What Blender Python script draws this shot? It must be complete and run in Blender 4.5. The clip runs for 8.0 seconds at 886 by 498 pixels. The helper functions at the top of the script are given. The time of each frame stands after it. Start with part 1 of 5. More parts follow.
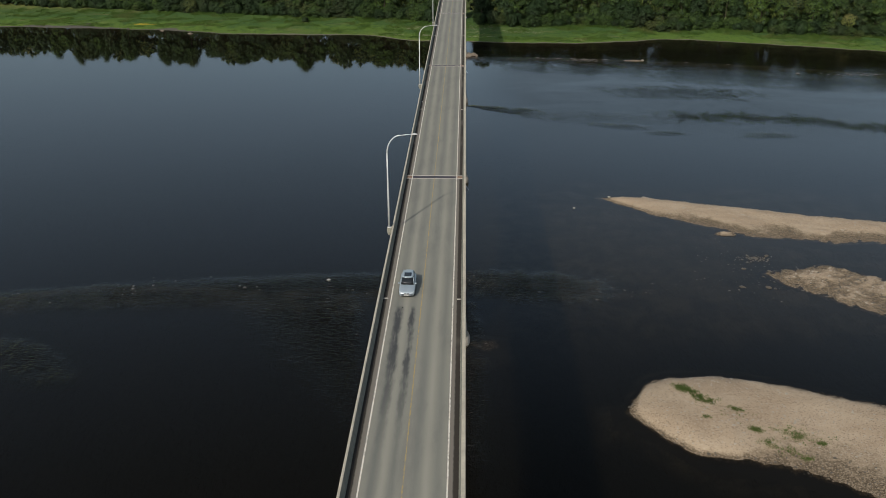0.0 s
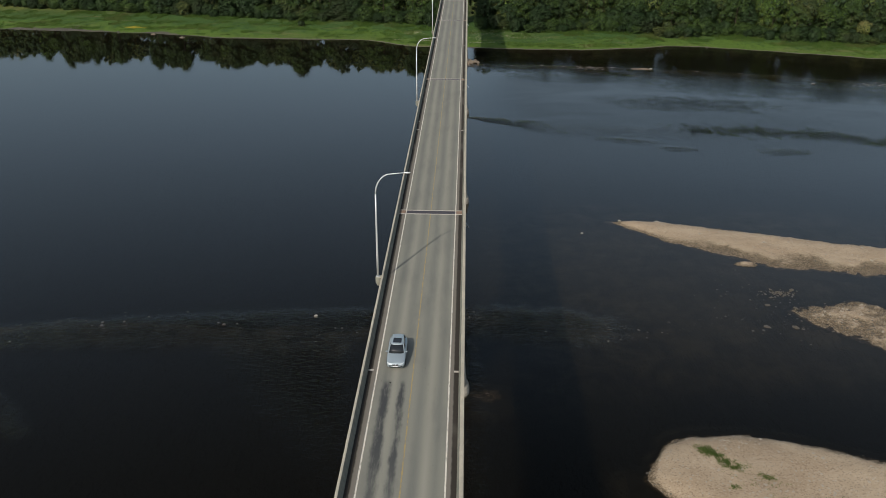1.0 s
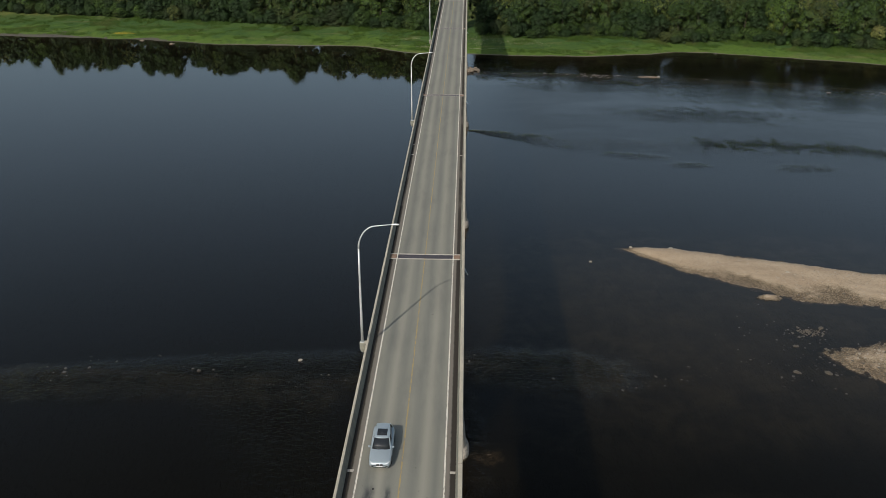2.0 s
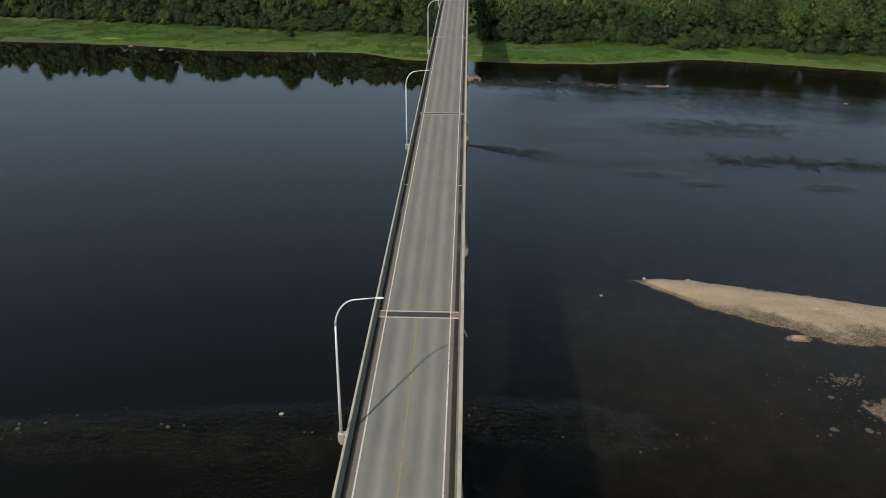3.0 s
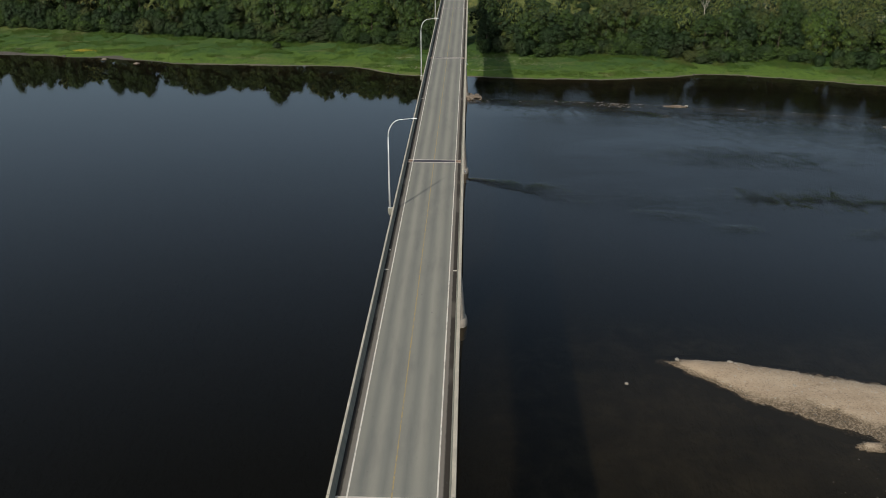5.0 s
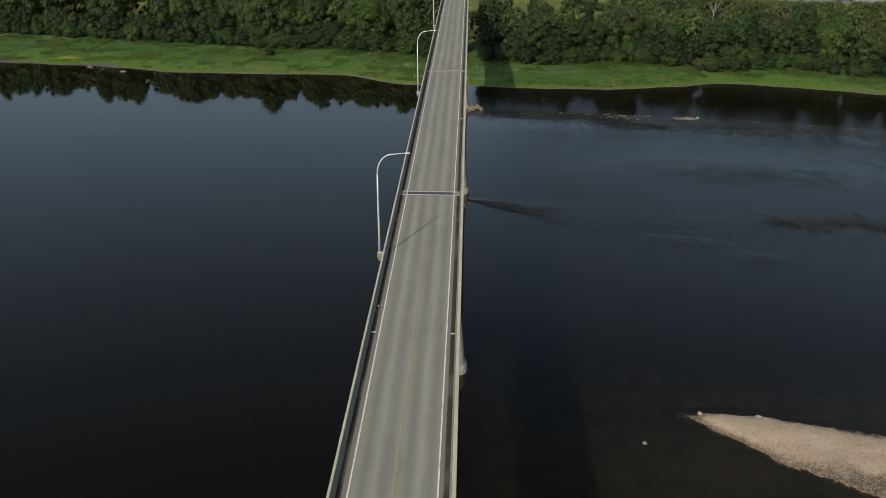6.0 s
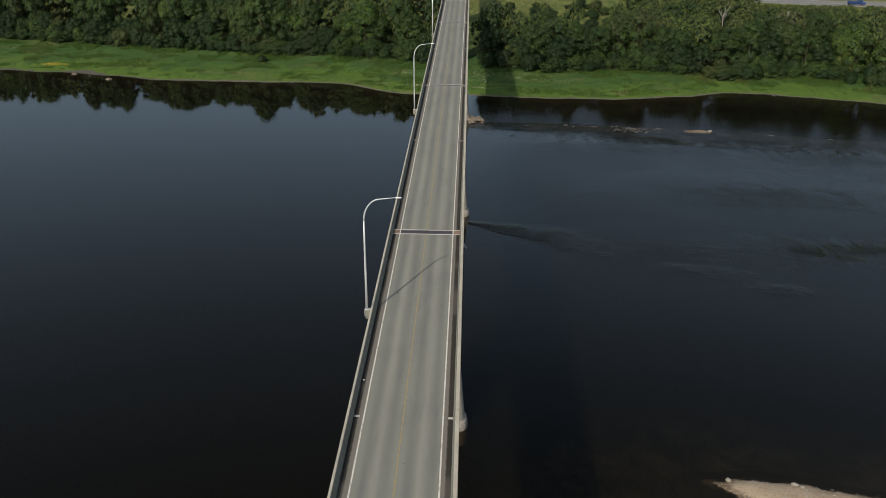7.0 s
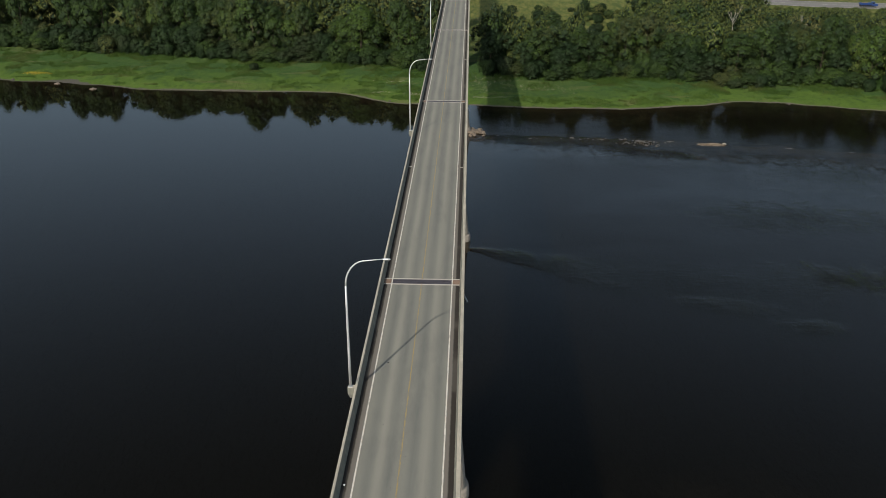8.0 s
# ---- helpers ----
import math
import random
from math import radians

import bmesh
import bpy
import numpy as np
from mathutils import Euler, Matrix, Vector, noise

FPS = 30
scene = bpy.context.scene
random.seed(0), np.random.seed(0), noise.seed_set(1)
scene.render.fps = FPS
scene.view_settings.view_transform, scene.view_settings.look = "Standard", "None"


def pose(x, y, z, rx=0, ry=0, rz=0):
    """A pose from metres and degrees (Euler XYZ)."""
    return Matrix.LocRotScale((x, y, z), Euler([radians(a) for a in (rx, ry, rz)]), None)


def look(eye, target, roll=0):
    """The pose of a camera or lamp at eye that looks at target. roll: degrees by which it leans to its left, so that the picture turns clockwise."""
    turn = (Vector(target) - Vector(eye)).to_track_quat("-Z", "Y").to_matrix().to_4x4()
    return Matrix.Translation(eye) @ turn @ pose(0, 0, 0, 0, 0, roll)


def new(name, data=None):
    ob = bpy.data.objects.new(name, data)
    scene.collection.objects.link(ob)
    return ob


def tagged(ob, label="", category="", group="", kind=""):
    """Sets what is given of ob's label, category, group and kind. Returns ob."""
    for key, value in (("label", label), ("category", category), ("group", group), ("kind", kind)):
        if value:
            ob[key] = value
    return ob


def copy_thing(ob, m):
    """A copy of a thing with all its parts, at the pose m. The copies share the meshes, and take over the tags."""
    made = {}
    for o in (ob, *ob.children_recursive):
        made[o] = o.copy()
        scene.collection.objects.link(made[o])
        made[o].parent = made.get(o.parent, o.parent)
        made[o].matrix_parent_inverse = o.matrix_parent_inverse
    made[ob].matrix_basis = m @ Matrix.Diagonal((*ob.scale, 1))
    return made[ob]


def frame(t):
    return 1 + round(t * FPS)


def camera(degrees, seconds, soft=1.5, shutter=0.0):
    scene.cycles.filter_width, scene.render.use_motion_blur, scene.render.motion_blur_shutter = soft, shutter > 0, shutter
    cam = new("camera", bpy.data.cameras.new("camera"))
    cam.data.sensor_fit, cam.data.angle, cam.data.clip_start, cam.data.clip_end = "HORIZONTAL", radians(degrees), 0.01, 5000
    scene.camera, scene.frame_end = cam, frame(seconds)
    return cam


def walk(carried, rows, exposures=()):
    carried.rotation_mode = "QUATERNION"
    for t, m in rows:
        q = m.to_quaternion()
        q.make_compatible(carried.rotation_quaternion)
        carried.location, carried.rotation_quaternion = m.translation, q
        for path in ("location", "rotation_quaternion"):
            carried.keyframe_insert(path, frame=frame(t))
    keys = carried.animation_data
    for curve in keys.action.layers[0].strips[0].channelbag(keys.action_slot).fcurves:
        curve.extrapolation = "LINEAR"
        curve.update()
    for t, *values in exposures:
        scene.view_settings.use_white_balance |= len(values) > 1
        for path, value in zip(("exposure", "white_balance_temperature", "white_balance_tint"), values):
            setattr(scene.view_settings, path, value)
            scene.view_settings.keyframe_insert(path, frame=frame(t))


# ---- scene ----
cam = camera(53.5, 8.0, soft=0.8)
PATH = [
    (0, (4.344, -129.804, 73.402), (4.302, -127.969, 72.606), 0.2),
    (0.5, (4.364, -122.102, 73.408), (4.32, -120.268, 72.612), 0.5),
    (1, (4.438, -114.429, 73.452), (4.395, -112.595, 72.655), 0.5),
    (1.5, (4.55, -106.768, 73.446), (4.506, -104.934, 72.649), 0.4),
    (3, (4.644, -83.551, 73.307), (4.599, -81.717, 72.51), 0.5),
    (3.5, (4.849, -75.786, 73.298), (4.804, -73.952, 72.5), 0.6),
    (4, (4.992, -68.129, 73.263), (4.946, -66.296, 72.464), 0.6),
    (4.5, (5.124, -60.4, 73.281), (5.077, -58.567, 72.482), 0.5),
    (6, (5.158, -37.382, 73.291), (5.109, -35.549, 72.492), 0.5),
    (6.5, (5.071, -29.743, 73.289), (5.022, -27.911, 72.489), 0.5),
    (7, (5.026, -22.142, 73.265), (4.977, -20.31, 72.465), 0.6),
    (7.5, (5.016, -14.475, 73.254), (4.964, -12.643, 72.453), 0.5),
    (8, (4.927, -6.87, 73.213), (4.876, -5.038, 72.411), 0.4),
]
walk(cam, [(t, look(eye, target, roll)) for t, eye, target, roll in PATH])

# ---- world and light ----
SUN_ELEVATION, SUN_AZIMUTH = 35.6, 205.2
world = bpy.data.worlds.new("sky")
scene.world = world
world.use_nodes = True
wn = world.node_tree
wn.nodes.clear()
sky = wn.nodes.new("ShaderNodeTexSky")
sky.sky_type, sky.sun_disc = "NISHITA", False
sky.sun_elevation, sky.sun_rotation = radians(SUN_ELEVATION), radians(SUN_AZIMUTH)
sky.air_density, sky.dust_density, sky.ozone_density = 1.0, 2.5, 2.5
bg = wn.nodes.new("ShaderNodeBackground")
bg.inputs["Strength"].default_value = 0.107
wout = wn.nodes.new("ShaderNodeOutputWorld")
haze = wn.nodes.new("ShaderNodeHueSaturation")
haze.inputs["Hue"].default_value, haze.inputs["Saturation"].default_value = 0.484, 0.74
wn.links.new(sky.outputs[0], haze.inputs["Color"])
wn.links.new(haze.outputs[0], bg.inputs["Color"])
wn.links.new(bg.outputs[0], wout.inputs["Surface"])

sun = new("sun", bpy.data.lights.new("sun", "SUN"))
sun.data.energy, sun.data.angle, sun.data.color = 3.0, radians(0.8), (1.0, 0.93, 0.82)
az, el = radians(SUN_AZIMUTH), radians(SUN_ELEVATION)
toward = Vector((math.sin(az) * math.cos(el), math.cos(az) * math.cos(el), math.sin(el)))
sun.matrix_world = look(toward * 300, (0, 0, 0))
scene.view_settings.exposure = 0.0


# ---- materials ----
class Nodes:
    """A small helper that strings shader nodes together."""

    def __init__(self, name):
        self.mat = bpy.data.materials.new(name)
        self.mat.use_nodes = True
        self.tree = self.mat.node_tree
        self.tree.nodes.clear()
        self.out = self.add("ShaderNodeOutputMaterial")
        self.pos = self.add("ShaderNodeNewGeometry").outputs["Position"]

    def add(self, kind, **values):
        node = self.tree.nodes.new(kind)
        for key, value in values.items():
            self.put(node, key, value)
        return node

    def put(self, node, key, value):
        socket = node.inputs[int(key[1:])] if key[0] == "i" and key[1:].isdigit() else node.inputs[key.replace("_", " ")]
        if isinstance(value, bpy.types.NodeSocket):
            self.tree.links.new(value, socket)
        else:
            socket.default_value = value

    def noise(self, scale, detail=4.0, rough=0.55, stretch=None, vector=None, distortion=0.0):
        vec = vector or self.pos
        if stretch:
            m = self.add("ShaderNodeVectorMath", i0=vec, i1=stretch)
            m.operation = "MULTIPLY"
            vec = m.outputs[0]
        n = self.add("ShaderNodeTexNoise", Vector=vec, Scale=scale, Detail=detail, Roughness=rough, Distortion=distortion)
        return n.outputs["Fac"]

    def ramp(self, fac, stops, smooth=False):
        r = self.add("ShaderNodeValToRGB", Fac=fac)
        if smooth:
            r.color_ramp.interpolation = "EASE"
        while len(r.color_ramp.elements) < len(stops):
            r.color_ramp.elements.new(0.5)
        for e, (p, c) in zip(r.color_ramp.elements, stops):
            e.position = p
            e.color = (c, c, c, 1) if isinstance(c, (int, float)) else (*c, 1)
        return r.outputs["Color"]

    def mix(self, fac, a, b, mode="MIX"):
        m = self.add("ShaderNodeMix")
        m.data_type, m.blend_type = "RGBA", mode
        for k, v in ((0, fac), (6, a), (7, b)):
            if isinstance(v, bpy.types.NodeSocket):
                self.tree.links.new(v, m.inputs[k])
            else:
                m.inputs[k].default_value = v if k == 0 else (*v, 1)
        return m.outputs[2]

    def math(self, op, a, b=0.0, c=0.0, clamp=False):
        m = self.add("ShaderNodeMath", i0=a, i1=b, i2=c)
        m.operation, m.use_clamp = op, clamp
        return m.outputs[0]

    def span(self, v, a, b, c=0.0, d=1.0):
        m = self.add("ShaderNodeMapRange", i0=v, i1=a, i2=b, i3=c, i4=d)
        m.interpolation_type = "SMOOTHSTEP"
        return m.outputs[0]

    def xyz(self):
        return self.add("ShaderNodeSeparateXYZ", i0=self.pos).outputs

    def bump(self, height, strength=0.5, distance=0.05):
        return self.add("ShaderNodeBump", Height=height, Strength=strength, Distance=distance).outputs[0]

    def surface(self, color, rough=0.8, metal=0.0, normal=None, spec=0.5, **more):
        b = self.add("ShaderNodeBsdfPrincipled", **more)
        for key, value in (("Base Color", color), ("Roughness", rough), ("Metallic", metal), ("Specular IOR Level", spec)):
            self.put(b, key, (*value, 1) if isinstance(value, tuple) else value)
        if normal is not None:
            self.put(b, "Normal", normal)
        self.tree.links.new(b.outputs[0], self.out.inputs["Surface"])
        return self.mat


def plain(name, color, rough=0.6, metal=0.0, grain=6.0, vary=0.12, relief=0.15, coat=0.0):
    n = Nodes(name)
    f = n.noise(grain, 5, 0.6)
    g = n.noise(grain * 0.11, 3)
    dark = tuple(c * (1 - vary) for c in color)
    light = tuple(min(1, c * (1 + vary)) for c in color)
    col = n.mix(n.math("ADD", n.math("MULTIPLY", f, 0.5), n.math("MULTIPLY", g, 0.5)), dark, light)
    return n.surface(col, rough, metal, n.bump(f, relief, 0.01), Coat_Weight=coat)


def make_asphalt():
    n = Nodes("asphalt")
    x, y, z = n.xyz()
    base = n.mix(n.noise(9, 6, 0.65), (0.205, 0.202, 0.168), (0.26, 0.254, 0.21))
    base = n.mix(n.span(n.noise(0.4, 5, 0.65, stretch=(1.3, 0.3, 1)), 0.46, 0.7, 0, 0.4), base, (0.145, 0.142, 0.128))
    wob = n.math("MULTIPLY", n.math("SUBTRACT", n.noise(0.05, 3, stretch=(1, 0.5, 1)), 0.5), 0.45)
    ax = n.math("ADD", x, wob)
    streak = n.noise(1.0, 5, 0.65, stretch=(1.0, 0.06, 1))

    def strip(c, w, amount):
        return n.span(n.math("ABSOLUTE", n.math("SUBTRACT", ax, c)), 0.0, w, amount, 0.0)

    # darker, oil-stained strips with pale, polished ones between them in each lane
    dark = 0.0
    for c, w, amount in ((-2.5, 0.6, 0.75), (-0.8, 0.6, 0.7), (0.95, 0.65, 0.75), (2.75, 0.55, 0.7)):
        dark = n.math("ADD", dark, strip(c, w, amount))
    dark = n.math("MULTIPLY", dark, n.span(streak, 0.28, 0.68, 0.5, 1.1))
    col = n.mix(n.math("MULTIPLY", dark, 0.62, clamp=True), base, (0.115, 0.119, 0.114))
    pale = n.math("ADD", strip(-1.65, 0.5, 0.75), strip(1.85, 0.5, 0.75))
    pale = n.math("MULTIPLY", pale, n.span(n.noise(0.8, 4, 0.6, stretch=(0.9, 0.05, 1)), 0.3, 0.65, 0.35, 1.0))
    col = n.mix(n.math("MULTIPLY", pale, 0.8, clamp=True), col, (0.325, 0.308, 0.252))
    # brown shoulders, gritty dirt along both barriers, the left barrier's cast shade painted in
    ragged = n.math("MULTIPLY", n.math("SUBTRACT", n.noise(1.3, 5, 0.7), 0.5), 0.5)
    side = n.math("ADD", n.math("ABSOLUTE", x), n.math("MULTIPLY", ragged, 0.5))
    col = n.mix(n.span(side, 3.4, 3.6, 0, 0.8), col, (0.168, 0.147, 0.124))
    edge = n.math("ADD", n.math("ABSOLUTE", x), n.math("MULTIPLY", ragged, 0.45))
    patchy = n.span(n.noise(0.12, 2, stretch=(0.2, 1, 1)), 0.33, 0.42, 0.7, 1.0)
    col = n.mix(n.math("MULTIPLY", n.span(edge, 3.82, 3.98), patchy), col, (0.036, 0.03, 0.024))
    # tar smears south of the drains
    where = n.math("MULTIPLY", n.span(y, -74, -51, 0.1, 1.0), n.span(y, -43.5, -45))
    blot = n.math("MULTIPLY", n.math("SUBTRACT", n.noise(0.7, 4, 0.6, stretch=(1.2, 0.45, 1)), 0.5), 1.1)
    smear = n.noise(0.9, 5, 0.7, stretch=(1.4, 0.2, 1))
    strips = 0.0
    for c, w in ((-2.3, 0.62), (-0.85, 0.45)):
        d = n.math("ADD", n.math("ABSOLUTE", n.math("SUBTRACT", ax, c)), blot)
        strips = n.math("ADD", strips, n.span(d, w, w * 0.15))
    tar = n.math("MULTIPLY", n.math("MULTIPLY", where, strips, clamp=True), n.span(smear, 0.32, 0.52, 0.3, 1.0))
    col = n.mix(tar, col, (0.055, 0.057, 0.058))
    col = n.mix(n.span(n.noise(3.0, 2, 0.5), 0.74, 0.77, 0, 0.5), col, (0.08, 0.08, 0.075))
    return n.surface(col, 0.85, 0, n.bump(n.noise(40, 3), 0.4, 0.01), 0.3)


def make_paint(name, color, under, wear):
    n = Nodes(name)
    w = n.noise(2.2, 6, 0.75, stretch=(3, 1, 1))
    col = n.mix(n.span(w, wear, wear + 0.1), color, under)
    return n.surface(col, 0.7, 0, n.bump(w, 0.2, 0.005), 0.3)


def make_concrete(name, light, dark, scale=1.0, side_shade=0.0):
    n = Nodes(name)
    a = n.noise(0.35 * scale, 5, 0.65, stretch=(1, 1, 0.35))
    b = n.noise(6 * scale, 5, 0.6)
    col = n.mix(n.span(a, 0.3, 0.7), dark, light)
    col = n.mix(n.span(b, 0.35, 0.75, 0, 0.35), col, tuple(c * 0.7 for c in dark))
    if side_shade:
        # streaky greenish tint on upright faces, painting the shade on the barrier's inner side
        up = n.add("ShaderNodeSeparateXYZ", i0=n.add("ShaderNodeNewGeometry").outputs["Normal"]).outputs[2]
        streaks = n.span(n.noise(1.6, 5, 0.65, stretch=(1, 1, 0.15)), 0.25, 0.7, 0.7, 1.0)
        col = n.mix(n.math("MULTIPLY", n.span(up, 0.75, 0.45, 0, side_shade), streaks), col, (0.1, 0.115, 0.1))
    return n.surface(col, 0.85, 0, n.bump(b, 0.35, 0.02), 0.3)


def make_ground():
    n = Nodes("river_ground")
    x, y, z = n.xyz()
    rough = n.noise(0.25, 6, 0.65)
    zz = n.math("ADD", z, n.math("MULTIPLY", n.math("SUBTRACT", rough, 0.5), 0.35))
    # bed: wet gravel shallows, then colour darkened with depth for light lost in water
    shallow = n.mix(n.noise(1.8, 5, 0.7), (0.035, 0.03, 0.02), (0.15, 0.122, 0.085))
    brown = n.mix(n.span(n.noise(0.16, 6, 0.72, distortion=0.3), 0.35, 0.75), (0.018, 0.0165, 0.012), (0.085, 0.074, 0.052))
    depth_dim = n.mix(n.noise(0.05, 4), (0.007, 0.0065, 0.005), (0.018, 0.016, 0.011))
    bed = n.mix(n.span(zz, -2.3, -1.2), depth_dim, brown)
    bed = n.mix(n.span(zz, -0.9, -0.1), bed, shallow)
    grit = n.mix(n.noise(2.0, 5, 0.7), (0.06, 0.053, 0.042), (0.22, 0.195, 0.155))
    grit = n.mix(n.span(x, -75, -125, 0, 0.75), grit, (0.085, 0.078, 0.068))
    tuft = n.noise(0.75, 5, 0.68, stretch=(1.3, 0.7, 1), distortion=0.4)
    clump = n.noise(0.22, 5, 0.62, stretch=(1.2, 0.7, 1), distortion=0.6)
    broad = n.noise(0.035, 3, 0.55, stretch=(0.6, 1.3, 1))
    # short bright sward by the water, ranker and darker growth towards the woods
    rise = n.math("ADD", z, n.math("MULTIPLY", n.math("SUBTRACT", clump, 0.5), 1.3))
    rise = n.math("ADD", rise, n.math("MULTIPLY", n.math("SUBTRACT", broad, 0.5), 1.8))
    green = n.mix(n.span(rise, 0.55, 1.25), (0.088, 0.15, 0.021), (0.046, 0.096, 0.022))
    green = n.mix(n.span(broad, 0.5, 0.72, 0, 0.6), green, (0.1, 0.138, 0.03))
    green = n.mix(n.span(clump, 0.5, 0.66, 0, 0.5), green, (0.034, 0.075, 0.018))
    green = n.mix(n.span(tuft, 0.52, 0.68, 0, 0.55), green, (0.1, 0.165, 0.032))
    green = n.mix(n.span(tuft, 0.47, 0.3, 0, 0.75), green, (0.026, 0.055, 0.013))
    dry = n.noise(0.07, 5, 0.65, stretch=(0.6, 1.6, 1), distortion=0.5)
    green = n.mix(n.span(dry, 0.55, 0.7, 0, 0.65), green, (0.155, 0.15, 0.06))
    # rough olive meadow inland
    meadow = n.mix(n.span(n.noise(0.3, 6, 0.75, stretch=(1.2, 0.3, 1)), 0.38, 0.62), (0.085, 0.115, 0.026), (0.19, 0.19, 0.052))
    meadow = n.mix(n.span(n.noise(0.05, 5, 0.7, stretch=(1.2, 0.4, 1)), 0.52, 0.62, 0, 0.6), meadow, (0.05, 0.085, 0.02))
    green = n.mix(n.span(y, 345, 375), green, meadow)
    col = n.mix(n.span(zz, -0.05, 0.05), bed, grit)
    mud = n.math("SUBTRACT", zz, n.math("MULTIPLY", n.span(n.noise(0.03, 3, 0.6), 0.4, 0.6), n.span(x, -60, -140, 0.03, 0.4)))
    col = n.mix(n.span(mud, 0.06, 0.17), col, green)
    return n.surface(col, 0.95, 0, n.bump(n.math("ADD", tuft, n.math("MULTIPLY", clump, 1.5)), 1.0, 0.55), 0.2)


def make_sand():
    n = Nodes("bar_gravel")
    x, y, z = n.xyz()
    mid = n.noise(0.16, 5, 0.6, stretch=(0.6, 1.2, 1))
    fine = n.noise(2.4, 5, 0.7)
    zz = n.math("ADD", z, n.math("MULTIPLY", n.math("SUBTRACT", n.noise(0.6, 6, 0.72), 0.5), 0.5))
    cells = n.add("ShaderNodeTexVoronoi", Vector=n.pos, Scale=6.0)
    cobble = n.add("ShaderNodeSeparateColor", i0=cells.outputs["Color"]).outputs[0]
    dry = n.mix(n.span(mid, 0.3, 0.7), (0.325, 0.245, 0.165), (0.41, 0.322, 0.225))
    dry = n.mix(n.span(fine, 0.55, 0.8, 0, 0.3), dry, (0.47, 0.4, 0.31))
    dry = n.mix(n.span(fine, 0.42, 0.22, 0, 0.35), dry, (0.2, 0.15, 0.108))
    dry = n.mix(n.span(n.noise(0.45, 5, 0.7), 0.56, 0.72, 0, 0.35), dry, (0.235, 0.185, 0.135))
    dry = n.mix(n.span(cobble, 0.8, 0.95, 0, 0.25), dry, (0.52, 0.45, 0.36))
    dry = n.mix(n.span(cobble, 0.22, 0.08, 0, 0.5), dry, (0.16, 0.12, 0.085))
    damp = n.mix(n.noise(1.2, 6, 0.75), (0.075, 0.056, 0.034), (0.2, 0.15, 0.098))
    damp = n.mix(n.span(cobble, 0.6, 0.85, 0, 0.6), damp, (0.34, 0.27, 0.19))
    damp = n.mix(n.span(cobble, 0.35, 0.1, 0, 0.6), damp, (0.04, 0.031, 0.02))
    # below the waterline the gravel's colour is darkened, as deeper water would dim it
    depth_dim = n.mix(n.noise(0.12, 5, 0.65), (0.014, 0.0125, 0.0095), (0.04, 0.035, 0.027))
    col = n.mix(n.span(zz, 0.12, 0.5), damp, dry)
    col = n.mix(n.span(zz, 0.04, -0.22), col, depth_dim)
    return n.surface(col, 0.95, 0, n.bump(fine, 0.6, 0.1), 0.25)


